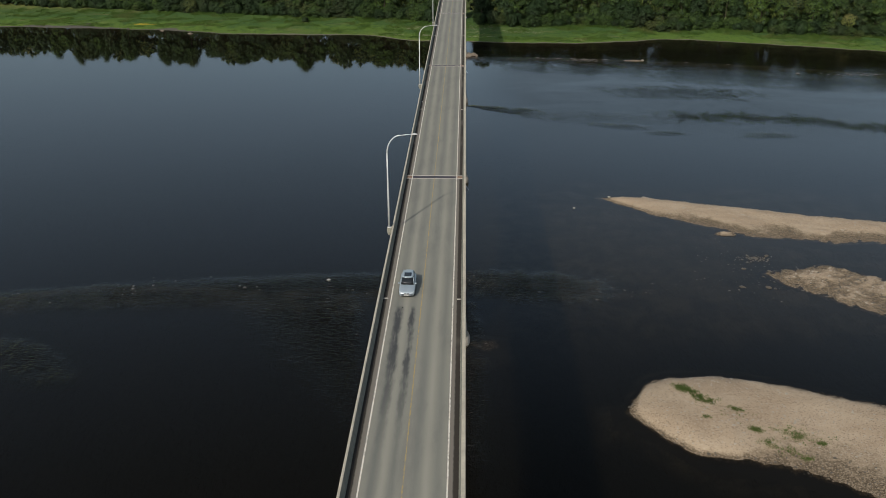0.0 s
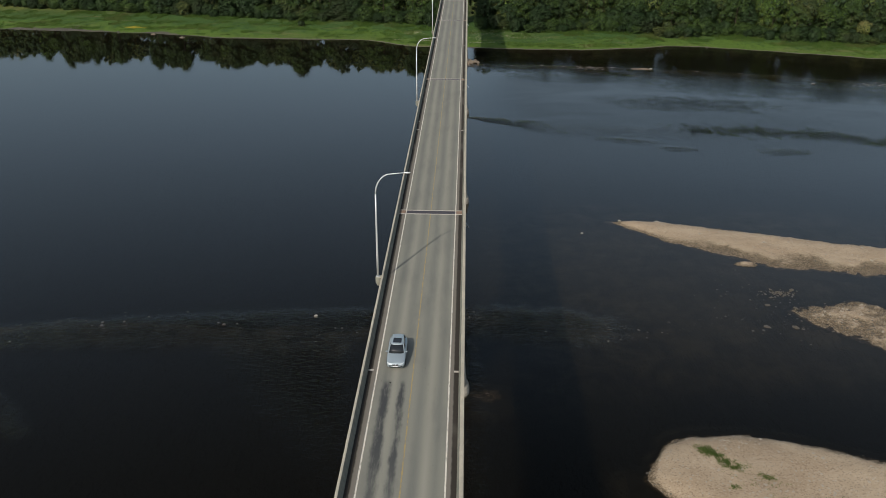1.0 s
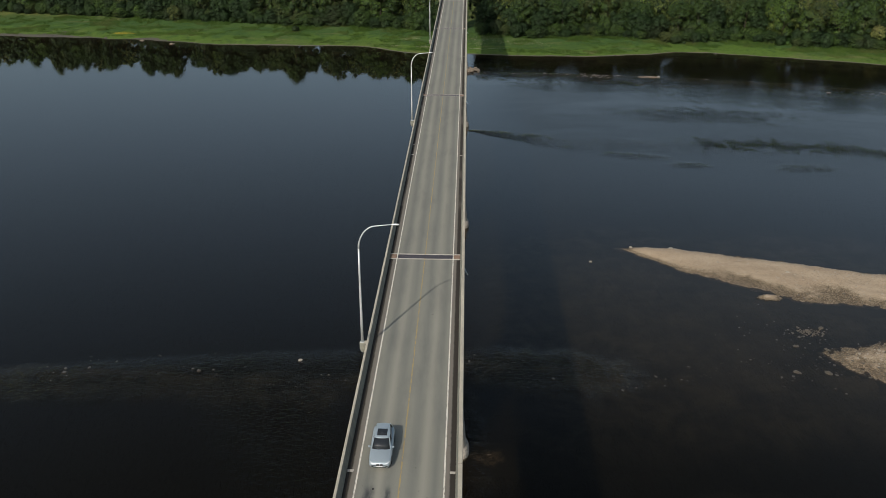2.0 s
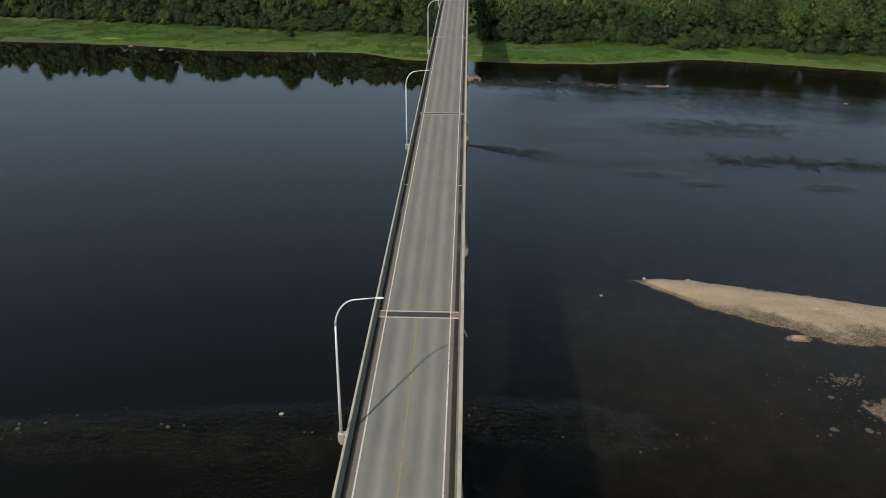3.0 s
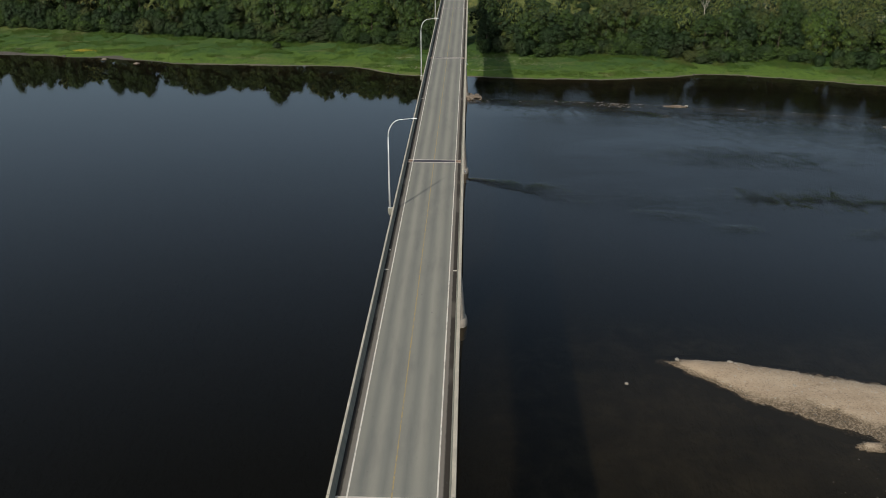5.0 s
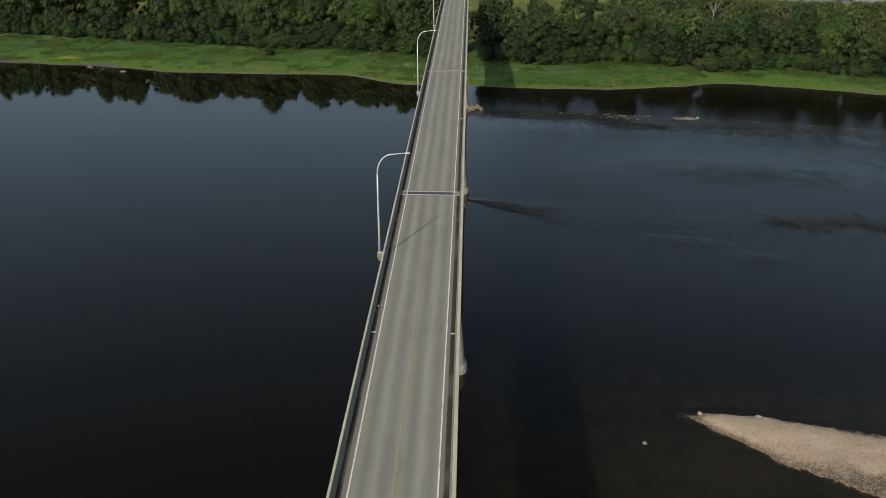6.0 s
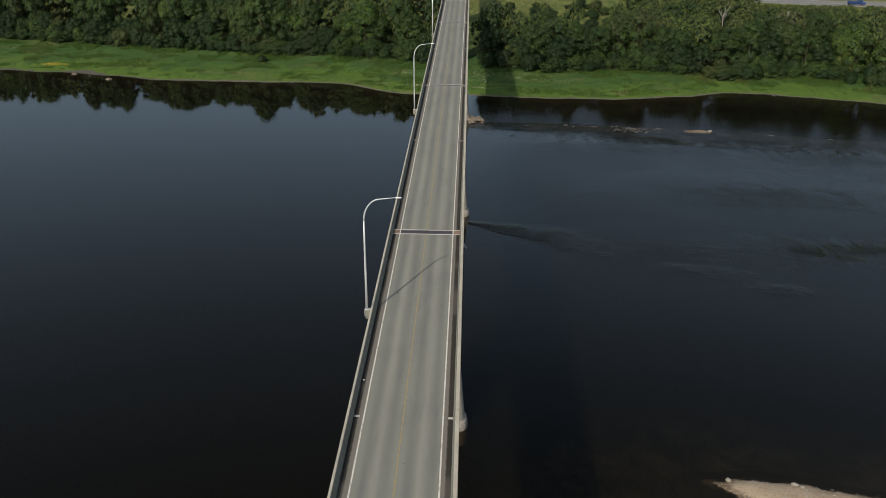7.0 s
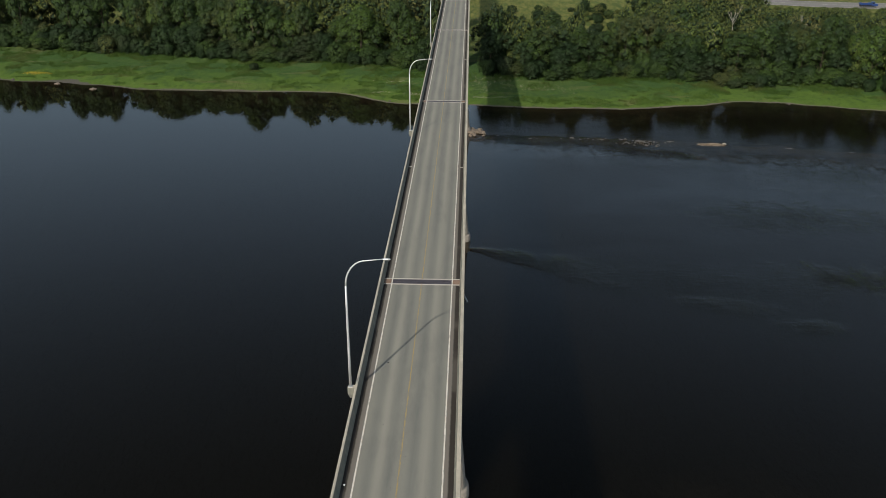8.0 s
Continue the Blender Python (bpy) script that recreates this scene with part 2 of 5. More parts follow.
def make_water():
    n = Nodes("river_water")
    x, y, z = n.xyz()
    # calm on the upstream side; wind ripples and eddies in patches
    fine = n.noise(1.1, 3, 0.5, stretch=(0.7, 1.6, 1))
    chop = n.math("ADD", n.math("MULTIPLY", n.noise(1.3, 3, 0.55, stretch=(0.7, 1.6, 1), distortion=0.5), 0.6), n.math("MULTIPLY", n.noise(0.55, 3, 0.5, stretch=(0.7, 1.5, 1), distortion=0.8), 1.1))
    drift = n.noise(0.028, 4, 0.6, stretch=(0.6, 1.4, 1), distortion=1.0)
    feather = n.math("SUBTRACT", n.noise(0.11, 6, 0.72, stretch=(1.3, 0.6, 1), distortion=1.6), 0.5)
    ragged = n.math("ADD", n.math("MULTIPLY", n.math("SUBTRACT", n.noise(0.07, 5, 0.7, distortion=1.2), 0.5), 1.6),
                    n.math("MULTIPLY", n.math("SUBTRACT", n.noise(0.34, 5, 0.75, stretch=(1.2, 0.7, 1), distortion=0.8), 0.5), 1.9))
    riffle = n.noise(1.0, 2, 0.5, stretch=(1.0, 1.25, 1), distortion=0.7)

    def pool(cx, cy, rx, ry, slope=0.0, soft=0.5, torn=1.0):
        """An uneven oval patch of ruffled water, lying askew."""
        u = n.math("DIVIDE", n.math("SUBTRACT", x, cx), rx)
        w = n.math("DIVIDE", n.math("SUBTRACT", n.math("SUBTRACT", y, cy), n.math("MULTIPLY", n.math("SUBTRACT", x, cx), slope)), ry)
        d = n.math("ADD", n.math("ADD", n.math("MULTIPLY", u, u), n.math("MULTIPLY", w, w)), n.math("MULTIPLY", ragged, torn))
        return n.span(d, 1.25, soft)

    def most(*masks):
        out = masks[0]
        for m in masks[1:]:
            out = n.math("MAXIMUM", out, m)
        return out

    # the wake that fans out from a pier, sharp along its downstream side
    along = n.math("MAXIMUM", n.math("SUBTRACT", x, 5.0), 0.0)
    across = n.math("DIVIDE", n.math("SUBTRACT", n.math("ADD", y, n.math("MULTIPLY", along, 0.68)), 160.5), n.math("ADD", n.math("MULTIPLY", along, 0.45), 1.4))
    across = n.math("ADD", across, n.math("MULTIPLY", feather, 1.3))
    wake = n.math("MULTIPLY", n.math("MULTIPLY", n.span(across, -0.1, 0.14), n.span(across, 1.25, 0.5)), n.span(n.math("ADD", along, n.math("MULTIPLY", feather, 50)), 36, 4))
    wake = n.math("MULTIPLY", wake, n.span(x, 5.0, 6.5))
    # a long feathered smear and smaller cat's-paws farther out
    bend = n.math("MAXIMUM", n.math("SUBTRACT", x, 85.0), 0.0)
    middle = n.math("SUBTRACT", 149.5, n.math("MULTIPLY", n.math("MULTIPLY", bend, bend), 0.0055))
    off = n.math("ADD", n.math("DIVIDE", n.math("ABSOLUTE", n.math("SUBTRACT", y, middle)), 6.0), n.math("MULTIPLY", feather, 6.0))
    smear = n.math("MULTIPLY", n.span(off, 1.3, -0.9), n.math("MULTIPLY", n.span(x, 58, 76), n.span(x, 175, 140)))
    paws = most(pool(53, 137, 10, 4, -0.2, -0.7, 1.4), pool(65, 129.5, 6, 3, 0, -0.7, 1.4), pool(96, 128, 10, 4, 0.1, -0.9, 1.5), n.math("MULTIPLY", pool(58, 147, 42, 9, -0.08, -1.2), 0.8))
    breeze = most(pool(82, 182, 32, 11, -0.05, -1.0, 1.5), n.math("MULTIPLY", pool(120, 205, 60, 18, -0.15, -0.4), 0.6), n.math("MULTIPLY", pool(70, 222, 50, 12, 0, -0.5), 0.6))
    shoal = most(pool(30, 240, 30, 5, -0.05, 0.0), pool(58, 229, 16, 4, -0.3, 0.0))
    # riffle over the stony sill, and the fan of ripples below it on both sides of the piers
    sill = pool(-34, 18.5, 60, 6.5, 0.12, -0.2, 0.8)
    west = n.math("ADD", n.math("ADD", x, n.math("MULTIPLY", y, 0.62)), n.math("MULTIPLY", ragged, 4))
    east = n.math("ADD", n.math("ADD", x, n.math("MULTIPLY", y, 0.1)), n.math("MULTIPLY", ragged, 1.2))
    fan = n.math("MULTIPLY", n.math("MULTIPLY", n.span(west, -34, -18), n.span(east, -11, -15)), n.math("MULTIPLY", n.span(y, -44, -24), n.span(y, 26, 12)))
    rif = most(sill, fan, pool(18, 22, 16, 7, -0.1, -0.2), n.math("MULTIPLY", pool(6.5, -14, 2.5, 30, 0, -0.2), 0.6), n.math("MULTIPLY", pool(-66, -8, 10, 5, -0.5, -0.2), 0.8))
    lee = n.math("MULTIPLY", pool(90, 252, 125, 34, -0.12), n.span(x, 4, 12))
    rip = most(wake, n.math("MULTIPLY", smear, 0.95), n.math("MULTIPLY", paws, 0.6), n.math("MULTIPLY", breeze, 0.55), n.math("MULTIPLY", shoal, 0.8), n.math("MULTIPLY", lee, 0.14))
    near_shore = n.span(y, 266, 244, 0.5, 1.0)
    air = n.math("MULTIPLY", n.math("MULTIPLY", n.span(x, 2, 30), n.math("MULTIPLY", n.span(y, 110, 185), n.span(y, 262, 235))), n.span(drift, 0.35, 0.65, 0.25, 0.75))
    patches = most(wake, smear, n.math("MULTIPLY", paws, 0.7), n.math("MULTIPLY", breeze, 0.75), n.math("MULTIPLY", rif, 0.85))
    dull = most(n.math("MULTIPLY", lee, 0.9), air, pool(98, 168, 62, 50, 0, -1.0, 0.6))
    amount = n.math("ADD", n.math("MULTIPLY", n.math("MULTIPLY", rip, 1.05), near_shore), 0.0003)
    h = n.math("ADD", n.math("ADD", n.math("MULTIPLY", chop, amount), n.math("MULTIPLY", n.math("MULTIPLY", riffle, rif), 2.0)), n.math("MULTIPLY", fine, 0.0003))
    normal = n.bump(h, 1.0, 0.16)
    facing = n.add("ShaderNodeLayerWeight", Blend=0.5, Normal=normal).outputs["Facing"]
    fres = n.math("ADD", n.math("MULTIPLY", n.math("POWER", facing, 4.6), 0.92), 0.0015, clamp=True)
    fres = n.math("MULTIPLY", fres, n.math("SUBTRACT", 1.0, n.math("MULTIPLY", dull, n.math("ADD", n.math("MULTIPLY", lee, 0.28), 0.4))))
    fres = n.math("MULTIPLY", fres, n.math("SUBTRACT", 1.0, n.math("MULTIPLY", patches, 0.5)))
    gloss_rough = n.math("ADD", n.math("MULTIPLY", air, 0.04), 0.012)
    clear = n.add("ShaderNodeBsdfTransparent", Color=(0.31, 0.285, 0.235, 1))
    # peaty water, cloudier with silt over the shallows
    stirred = n.math("MULTIPLY", pool(66, 42, 62, 42, 0, 0.1, 0.35), n.span(n.noise(0.05, 5, 0.65, distortion=0.8), 0.3, 0.7, 0.55, 1.0))
    peat = n.mix(stirred, (0.0027, 0.0024, 0.0016), (0.0135, 0.0112, 0.0074))
    murk = n.add("ShaderNodeBsdfDiffuse", Color=peat)
    body = n.add("ShaderNodeAddShader")
    n.tree.links.new(clear.outputs[0], body.inputs[0])
    n.tree.links.new(murk.outputs[0], body.inputs[1])
    gloss = n.add("ShaderNodeBsdfGlossy", Color=(1, 1, 1, 1), Roughness=gloss_rough, Normal=normal)
    m = n.add("ShaderNodeMixShader", i0=fres)
    n.tree.links.new(body.outputs[0], m.inputs[1])
    n.tree.links.new(gloss.outputs[0], m.inputs[2])
    n.tree.links.new(m.outputs[0], n.out.inputs["Surface"])
    return n.mat


def make_leaf(name, dark, light, other, odd, thin=0.22):
    n = Nodes(name)
    geo = n.add("ShaderNodeNewGeometry").outputs["Random Per Island"]
    obj = n.add("ShaderNodeObjectInfo").outputs["Random"]
    clump = n.noise(0.55, 4, 0.65)
    col = n.mix(n.math("ADD", n.math("MULTIPLY", geo, 0.3), n.span(clump, 0.3, 0.75, 0.0, 0.75)), dark, light)
    col = n.mix(n.span(n.noise(0.11, 3, 0.6), 0.45, 0.7, 0, 0.75), col, other)
    col = n.mix(n.span(n.noise(0.06, 2, 0.6), 0.5, 0.68, 0, 0.65), col, odd)
    col = n.mix(n.span(obj, 0.0, 0.5, 0.3, 0.0), col, dark)
    col = n.mix(n.span(obj, 0.8, 1.0, 0.0, 0.6), col, other)
    b = n.add("ShaderNodeBsdfPrincipled", Base_Color=col, Roughness=0.65)
    b.inputs["Specular IOR Level"].default_value = 0.25
    t = n.add("ShaderNodeBsdfTranslucent", Color=col)
    m = n.add("ShaderNodeMixShader", i0=thin)
    n.tree.links.new(b.outputs[0], m.inputs[1])
    n.tree.links.new(t.outputs[0], m.inputs[2])
    n.tree.links.new(m.outputs[0], n.out.inputs["Surface"])
    return n.mat


ASPHALT = make_asphalt()
WHITE_PAINT = make_paint("white_road_paint", (0.68, 0.645, 0.56), (0.27, 0.25, 0.21), 0.53)
YELLOW_PAINT = make_paint("yellow_road_paint", (0.37, 0.275, 0.12), (0.23, 0.205, 0.155), 0.47)
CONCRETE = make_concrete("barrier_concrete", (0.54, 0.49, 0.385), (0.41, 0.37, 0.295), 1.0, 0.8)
PIER_CONCRETE = make_concrete("pier_concrete", (0.4, 0.36, 0.3), (0.2, 0.175, 0.145), 1.4)
HEADER = make_concrete("joint_header_concrete", (0.56, 0.52, 0.46), (0.44, 0.4, 0.35), 2)
STEEL_DARK = plain("finger_joint_steel", (0.1, 0.09, 0.1), 0.6, 0.3)
RUSTY = make_concrete("rust_stained_concrete", (0.32, 0.22, 0.16), (0.2, 0.13, 0.09), 3)
GIRDER_STEEL = plain("girder_paint", (0.12, 0.16, 0.15), 0.55, 0.0, 2.0, 0.2)
GALV = plain("galvanised_steel", (0.62, 0.63, 0.62), 0.42, 0.35, 5, 0.08, 0.05)
LAMP_HEAD = plain("lamp_housing", (0.7, 0.71, 0.7), 0.4, 0.2, 5, 0.06, 0.05)
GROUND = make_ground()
SAND = make_sand()
WATER = make_water()
LEAF_A = make_leaf("leaf_dark", (0.007, 0.018, 0.006), (0.03, 0.06, 0.017), (0.042, 0.076, 0.018), (0.034, 0.044, 0.017))
LEAF_B = make_leaf("leaf_mid", (0.018, 0.04, 0.011), (0.066, 0.108, 0.024), (0.082, 0.138, 0.026), (0.088, 0.092, 0.034))
LEAF_C = make_leaf("leaf_olive", (0.07, 0.092, 0.025), (0.175, 0.205, 0.05), (0.16, 0.23, 0.044), (0.21, 0.175, 0.075))
WEED = make_leaf("weed_leaf", (0.06, 0.1, 0.024), (0.1, 0.155, 0.036), (0.1, 0.14, 0.036), (0.11, 0.13, 0.04), 0.45)
GRASS = make_leaf("grass_blade", (0.062, 0.125, 0.024), (0.1, 0.165, 0.03), (0.115, 0.175, 0.034), (0.14, 0.15, 0.05), 0.5)
# dark green for the crowns' cores, painting in the shade behind the leaves
INNER_SHADE = plain("shaded_inner_foliage", (0.017, 0.036, 0.011), 0.9, 0, 3, 0.35, 0.3)
BARK = plain("bark", (0.075, 0.06, 0.045), 0.9, 0, 3, 0.3, 0.6)
DEADWOOD = plain("bleached_deadwood", (0.36, 0.33, 0.29), 0.85, 0, 3, 0.25, 0.4)
STONE = plain("river_stone", (0.33, 0.29, 0.23), 0.85, 0, 1.2, 0.4, 0.6)
STONE_WARM = plain("boulder_stone", (0.17, 0.135, 0.1), 0.85, 0, 0.8, 0.35, 0.7)
HIGHWAY = plain("highway_asphalt", (0.21, 0.195, 0.18), 0.9, 0, 4, 0.12, 0.2)


# ---- mesh helpers ----
def mesh_of(name, verts, faces, mat, smooth=False):
    me = bpy.data.meshes.new(name)
    me.from_pydata([tuple(map(float, v)) for v in verts], [], [tuple(map(int, f)) for f in faces])
    for m in (mat if isinstance(mat, (list, tuple)) else [mat]):
        me.materials.append(m)
    if smooth:
        me.polygons.foreach_set("use_smooth", [True] * len(me.polygons))
    me.update()
    return me


def child(name, me, parent, label="", at=None):
    ob = new(name, me)
    ob.parent = parent
    if at is not None:
        ob.matrix_basis = at
    return tagged(ob, label)


def part(name, bm, mat, parent, label="", smooth=False, at=None):
    me = bpy.data.meshes.new(name)
    bm.to_mesh(me)
    bm.free()
    me.materials.append(mat)
    if smooth:
        me.polygons.foreach_set("use_smooth", [True] * len(me.polygons))
    return child(name, me, parent, label, at)


def box(bm, x0, x1, y0, y1, z0, z1, bevel=0.0):
    r = bmesh.ops.create_cube(bm, size=1.0, matrix=Matrix.Translation(((x0 + x1) / 2, (y0 + y1) / 2, (z0 + z1) / 2)) @ Matrix.Diagonal((x1 - x0, y1 - y0, z1 - z0, 1)))
    if bevel:
        edges = {e for v in r["verts"] for e in v.link_edges}
        bmesh.ops.bevel(bm, geom=list(edges), offset=bevel, segments=2, affect="EDGES", profile=0.5)


def extrude_profile(pts, y0, y1, steps=1, bow=None):
    """A closed x, z outline drawn out along y."""
    bm = bmesh.new()
    rings = []
    for i in range(steps + 1):
        y = y0 + (y1 - y0) * i / steps
        rings.append([bm.verts.new((p[0], y, bow(p, y) if bow else p[1])) for p in pts])
    k = len(pts)
    for a, b in zip(rings, rings[1:]):
        for j in range(k):
            bm.faces.new((a[j], a[(j + 1) % k], b[(j + 1) % k], b[j]))
    bm.faces.new(rings[0][::-1])
    bm.faces.new(rings[-1])
    bmesh.ops.recalc_face_normals(bm, faces=bm.faces)
    return bm


def tube(bm, pts, radii, sides=8):
    pts = [Vector(p) for p in pts]
    rings = []
    for i, p in enumerate(pts):
        d = (pts[min(i + 1, len(pts) - 1)] - pts[max(i - 1, 0)]).normalized()
        a = d.orthogonal().normalized() if i == 0 else (rings_axis - d * rings_axis.dot(d)).normalized()
        rings_axis = a
        b = d.cross(a)
        rings.append([bm.verts.new(p + (a * math.cos(t) + b * math.sin(t)) * radii[i]) for t in (2 * math.pi * k / sides for k in range(sides))])
    for r0, r1 in zip(rings, rings[1:]):
        for k in range(sides):
            bm.faces.new((r0[k], r0[(k + 1) % sides], r1[(k + 1) % sides], r1[k]))
    bm.faces.new(rings[0][::-1])
    bm.faces.new(rings[-1])


def empty(name, at=None):
    ob = new(name)
    ob.empty_display_size = 0.5
    if at is not None:
        ob.matrix_basis = at
    return ob


def value_noise(x, y, scale, seed):
    """Smooth noise from -1 to 1 over arrays."""
    rng = np.random.RandomState(seed)
    grid = rng.uniform(-1, 1, (128, 128))
    u, v = np.asarray(x) * scale + 1000, np.asarray(y) * scale + 1000
    i, j = np.floor(u).astype(int), np.floor(v).astype(int)
    f, g = u - i, v - j
    f, g = f * f * (3 - 2 * f), g * g * (3 - 2 * g)
    def at(a, b):
        return grid[a % 128, b % 128]
    return (at(i, j) * (1 - f) + at(i + 1, j) * f) * (1 - g) + (at(i, j + 1) * (1 - f) + at(i + 1, j + 1) * f) * g


# ---- plan ----
SHORE_X = (-1200, -400, -229, -168, -139, -109, -80, -57, -40, -23, -14, 5, 28, 55, 71, 85, 95, 114, 129, 153, 190, 400, 1200)
SHORE_Y = (400, 330, 311, 307.5, 303.8, 295.3, 294.8, 295, 293, 282.4, 279.8, 279.5, 277.8, 276.5, 280.3, 284.2, 289, 287.2, 283.5, 275.3, 263, 215, 120)
WOOD_X = (-1200, -400, -256, -192, -165, -132, -108, -84, -54, -23, -14, 6, 20, 38, 45, 61, 91, 109, 132, 150, 201, 400, 1200)
WOOD_Y = (440, 394, 371, 360, 353, 346, 343, 336, 335, 331, 325, 320, 318, 309, 315, 317, 311, 306, 310, 299, 291, 250, 150)
DECK = 29.25


def shore(x):
    return np.interp(x, SHORE_X, SHORE_Y)


def wood_edge(x):
    return np.interp(x, WOOD_X, WOOD_Y)


# each gravel bar: x, then the y of its north and of its south edge, and its greatest height
BARS = {
    "south": ((29.0, 30.4, 33.2, 37.2, 43.9, 50, 55.4, 60.6, 65.7, 85, 104), (-20, -17.5, -12.4, -10.4, -9.8, -10.5, -12.4, -14.8, -16.6, -25, -42),
              (-20.5, -22.5, -26, -30.6, -31.3, -33, -36.8, -41.5, -45, -52, -43), 1.35),
    "north": ((36.7, 38.6, 43.3, 49.2, 56.6, 62.8, 68, 75.5, 84, 95, 120, 150), (71.7, 72.2, 72.4, 71.8, 69.7, 68, 66.4, 64.2, 61.4, 59.2, 54, 45),
              (71.6, 70.6, 66.3, 59.8, 55.6, 51.6, 47.8, 47.4, 45.2, 45.6, 43, 44), 1.5),
    "rubble": ((64.5, 67, 73, 77.5, 81, 85, 90, 106), (29.5, 30.6, 31.6, 34, 32.4, 28.4, 26, 18), (29, 24, 17.6, 14, 11.8, 9.6, 8, 6), 0.3),
}


def bar_height(x, y, key):
    bx, top, low, peak = BARS[key]
    wob = value_noise(x, y, 0.3, 3) * 0.7 + value_noise(x, y, 0.9, 4) * 0.3
    t, b = np.interp(x, bx, top), np.interp(x, bx, low)
    ends = np.minimum(x - bx[0], bx[-1] - x)
    d = np.minimum(np.minimum(t - y, y - b), ends * 1.2) + wob * 0.5
    north, south = np.maximum(np.minimum(t - y, ends * 1.2), 0), np.maximum(np.minimum(y - b, ends * 1.2), 0)
    if key == "north":
        south = np.maximum(south - (2.0 + wob * 4.0) * np.clip((x - 52) / 8, 0, 1), 0)
    gentle = np.interp(x, (43, 57), {"south": (4.5, 42.0), "north": (4.0, 19.0), "rubble": (6.0, 6.0)}[key])
    up = peak * np.tanh(north / 2.6) * np.tanh(south / gentle) + np.minimum(d, 1) * 0.06
    if key == "rubble":
        up = up + value_noise(x, y, 0.33, 31) * 0.15 + value_noise(x, y, 1.3, 32) * 0.15 - 0.04
    if key == "north":
        # a stony spit off the brown edge
        spit = 0.42 - ((x - 62.0) / 2.6) ** 2 * 0.5 - ((y - 49.4) / 1.5) ** 2 * 0.5 + value_noise(x, y, 1.1, 35) * 0.15
        d, up = np.where((spit > 0) & (d < 0.3), 0.3, d), np.where(d < 0.3, np.maximum(spit, 0), up)
    rough = value_noise(x, y, 0.9, 33) * 0.09 + value_noise(x, y, 2.1, 34) * 0.06
    return np.where(d > 0, up, d * 0.3) + value_noise(x, y, 0.5, 5) * 0.05 * np.clip(d + 1, 0, 1) + rough * np.clip(1.2 - np.abs(d) / 4, 0.25, 1)


def highway_line(x):
    """The middle of the highway beyond the woods, which bends away to the west."""
    return 492 + (np.clip(230 - np.asarray(x, float), 0, 170) / 58) ** 2 * 11


def ground_height(x, y):
    x, y = np.asarray(x, float), np.asarray(y, float)
    d = y - shore(x) + value_noise(x, y, 0.12, 1) * 1.1 + value_noise(x, y, 0.45, 2) * 0.4
    land = 0.13 * np.minimum(d, 4) + 0.03 * np.clip(d - 4, 0, 45) + 0.012 * np.clip(d - 49, 0, 160)
    land = land + np.clip(d, 0, 10) * 0.1 * (value_noise(x, y, 0.09, 6) * 0.28 + value_noise(x, y, 0.3, 7) * 0.2)
    strip = np.clip((13 + 16 - np.abs(y - highway_line(x))) / 16, 0, 1)
    land = land * (1 - strip) + 4.0 * strip
    hill = np.clip((y - 660) / 110, 0, 1)
    land = land + hill * hill * (3 - 2 * hill) * 22
    bed = np.maximum(d * 0.16, -2.6) + value_noise(x, y, 0.05, 8) * 0.35 * np.clip(-d / 20, 0, 1)
    # shelving brown shallows east of the bridge, and rubble round one pier's foot
    shelf = -0.85 - np.hypot(np.maximum(np.abs(x - 85) - 62, 0), np.maximum(np.abs(y - 43) - 24, 0) * 0.7) * 0.085
    bed = np.maximum(bed, shelf + value_noise(x, y, 0.07, 18) * 0.35)
    bed = np.maximum(bed, -0.02 - (np.hypot(x - 8.4, y + 0.4) / 2.8) ** 2 * 0.5 + value_noise(x, y, 0.6, 19) * 0.2)
    # a stony sill across the river, under the riffle
    sill = 22 + 0.08 * np.clip(x, -200, 0) + value_noise(x, 0 * y, 0.06, 9) * 3
    bed = np.maximum(bed, np.where(x < 62, -0.35, -0.2) - np.abs(y - sill) * 0.3 + value_noise(x, y, 0.4, 10) * 0.4)
    ledge = 243 - 0.0012 * np.clip(x - 20, 0, 200) ** 2
    bed = np.maximum(bed, -0.14 - np.abs(y - ledge) * 0.16 + value_noise(x, y, 0.25, 11) * 0.35 - np.clip(4 - x, 0, 20) * 0.3)
    z = np.where(d > 0, land, np.minimum(bed, 0.05))
    for key in BARS:
        z = np.maximum(z, bar_height(x, y, key) - 0.3)
    south = -290 - y
    return np.where(south > -40, np.maximum(z, np.clip(south * 0.12, -3, 24)), z)


def axis(*runs):
    out = []
    for a, b, step in runs:
        out += list(np.arange(a, b, step))
    return np.array(out + [runs[-1][1]], float)


def sheet(xs, ys, zf):
    gx, gy = np.meshgrid(xs, ys, indexing="xy")
    v = np.stack([gx.ravel(), gy.ravel(), zf(gx, gy).ravel()], 1)
    nx, ny = len(xs), len(ys)
    i = (np.arange(ny - 1)[:, None] * nx + np.arange(nx - 1)[None, :]).ravel()
    return v, np.stack([i, i + 1, i + 1 + nx, i + nx], 1)


gx = axis((-4600, -600, 250), (-600, -270, 15), (-270, 20, 2.4), (20, 110, 1.6), (110, 260, 2.4), (260, 600, 15), (600, 4600, 250))
gy = axis((-4600, -600, 250), (-600, -60, 12), (-60, 80, 1.6), (80, 230, 5), (230, 345, 1.4), (345, 540, 4), (540, 800, 14), (800, 4600, 250))
v, f = sheet(gx, gy, ground_height)
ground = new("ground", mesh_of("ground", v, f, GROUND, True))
tagged(ground, "grassy river bank and river bed painted darker with depth", "ground", kind="structure")

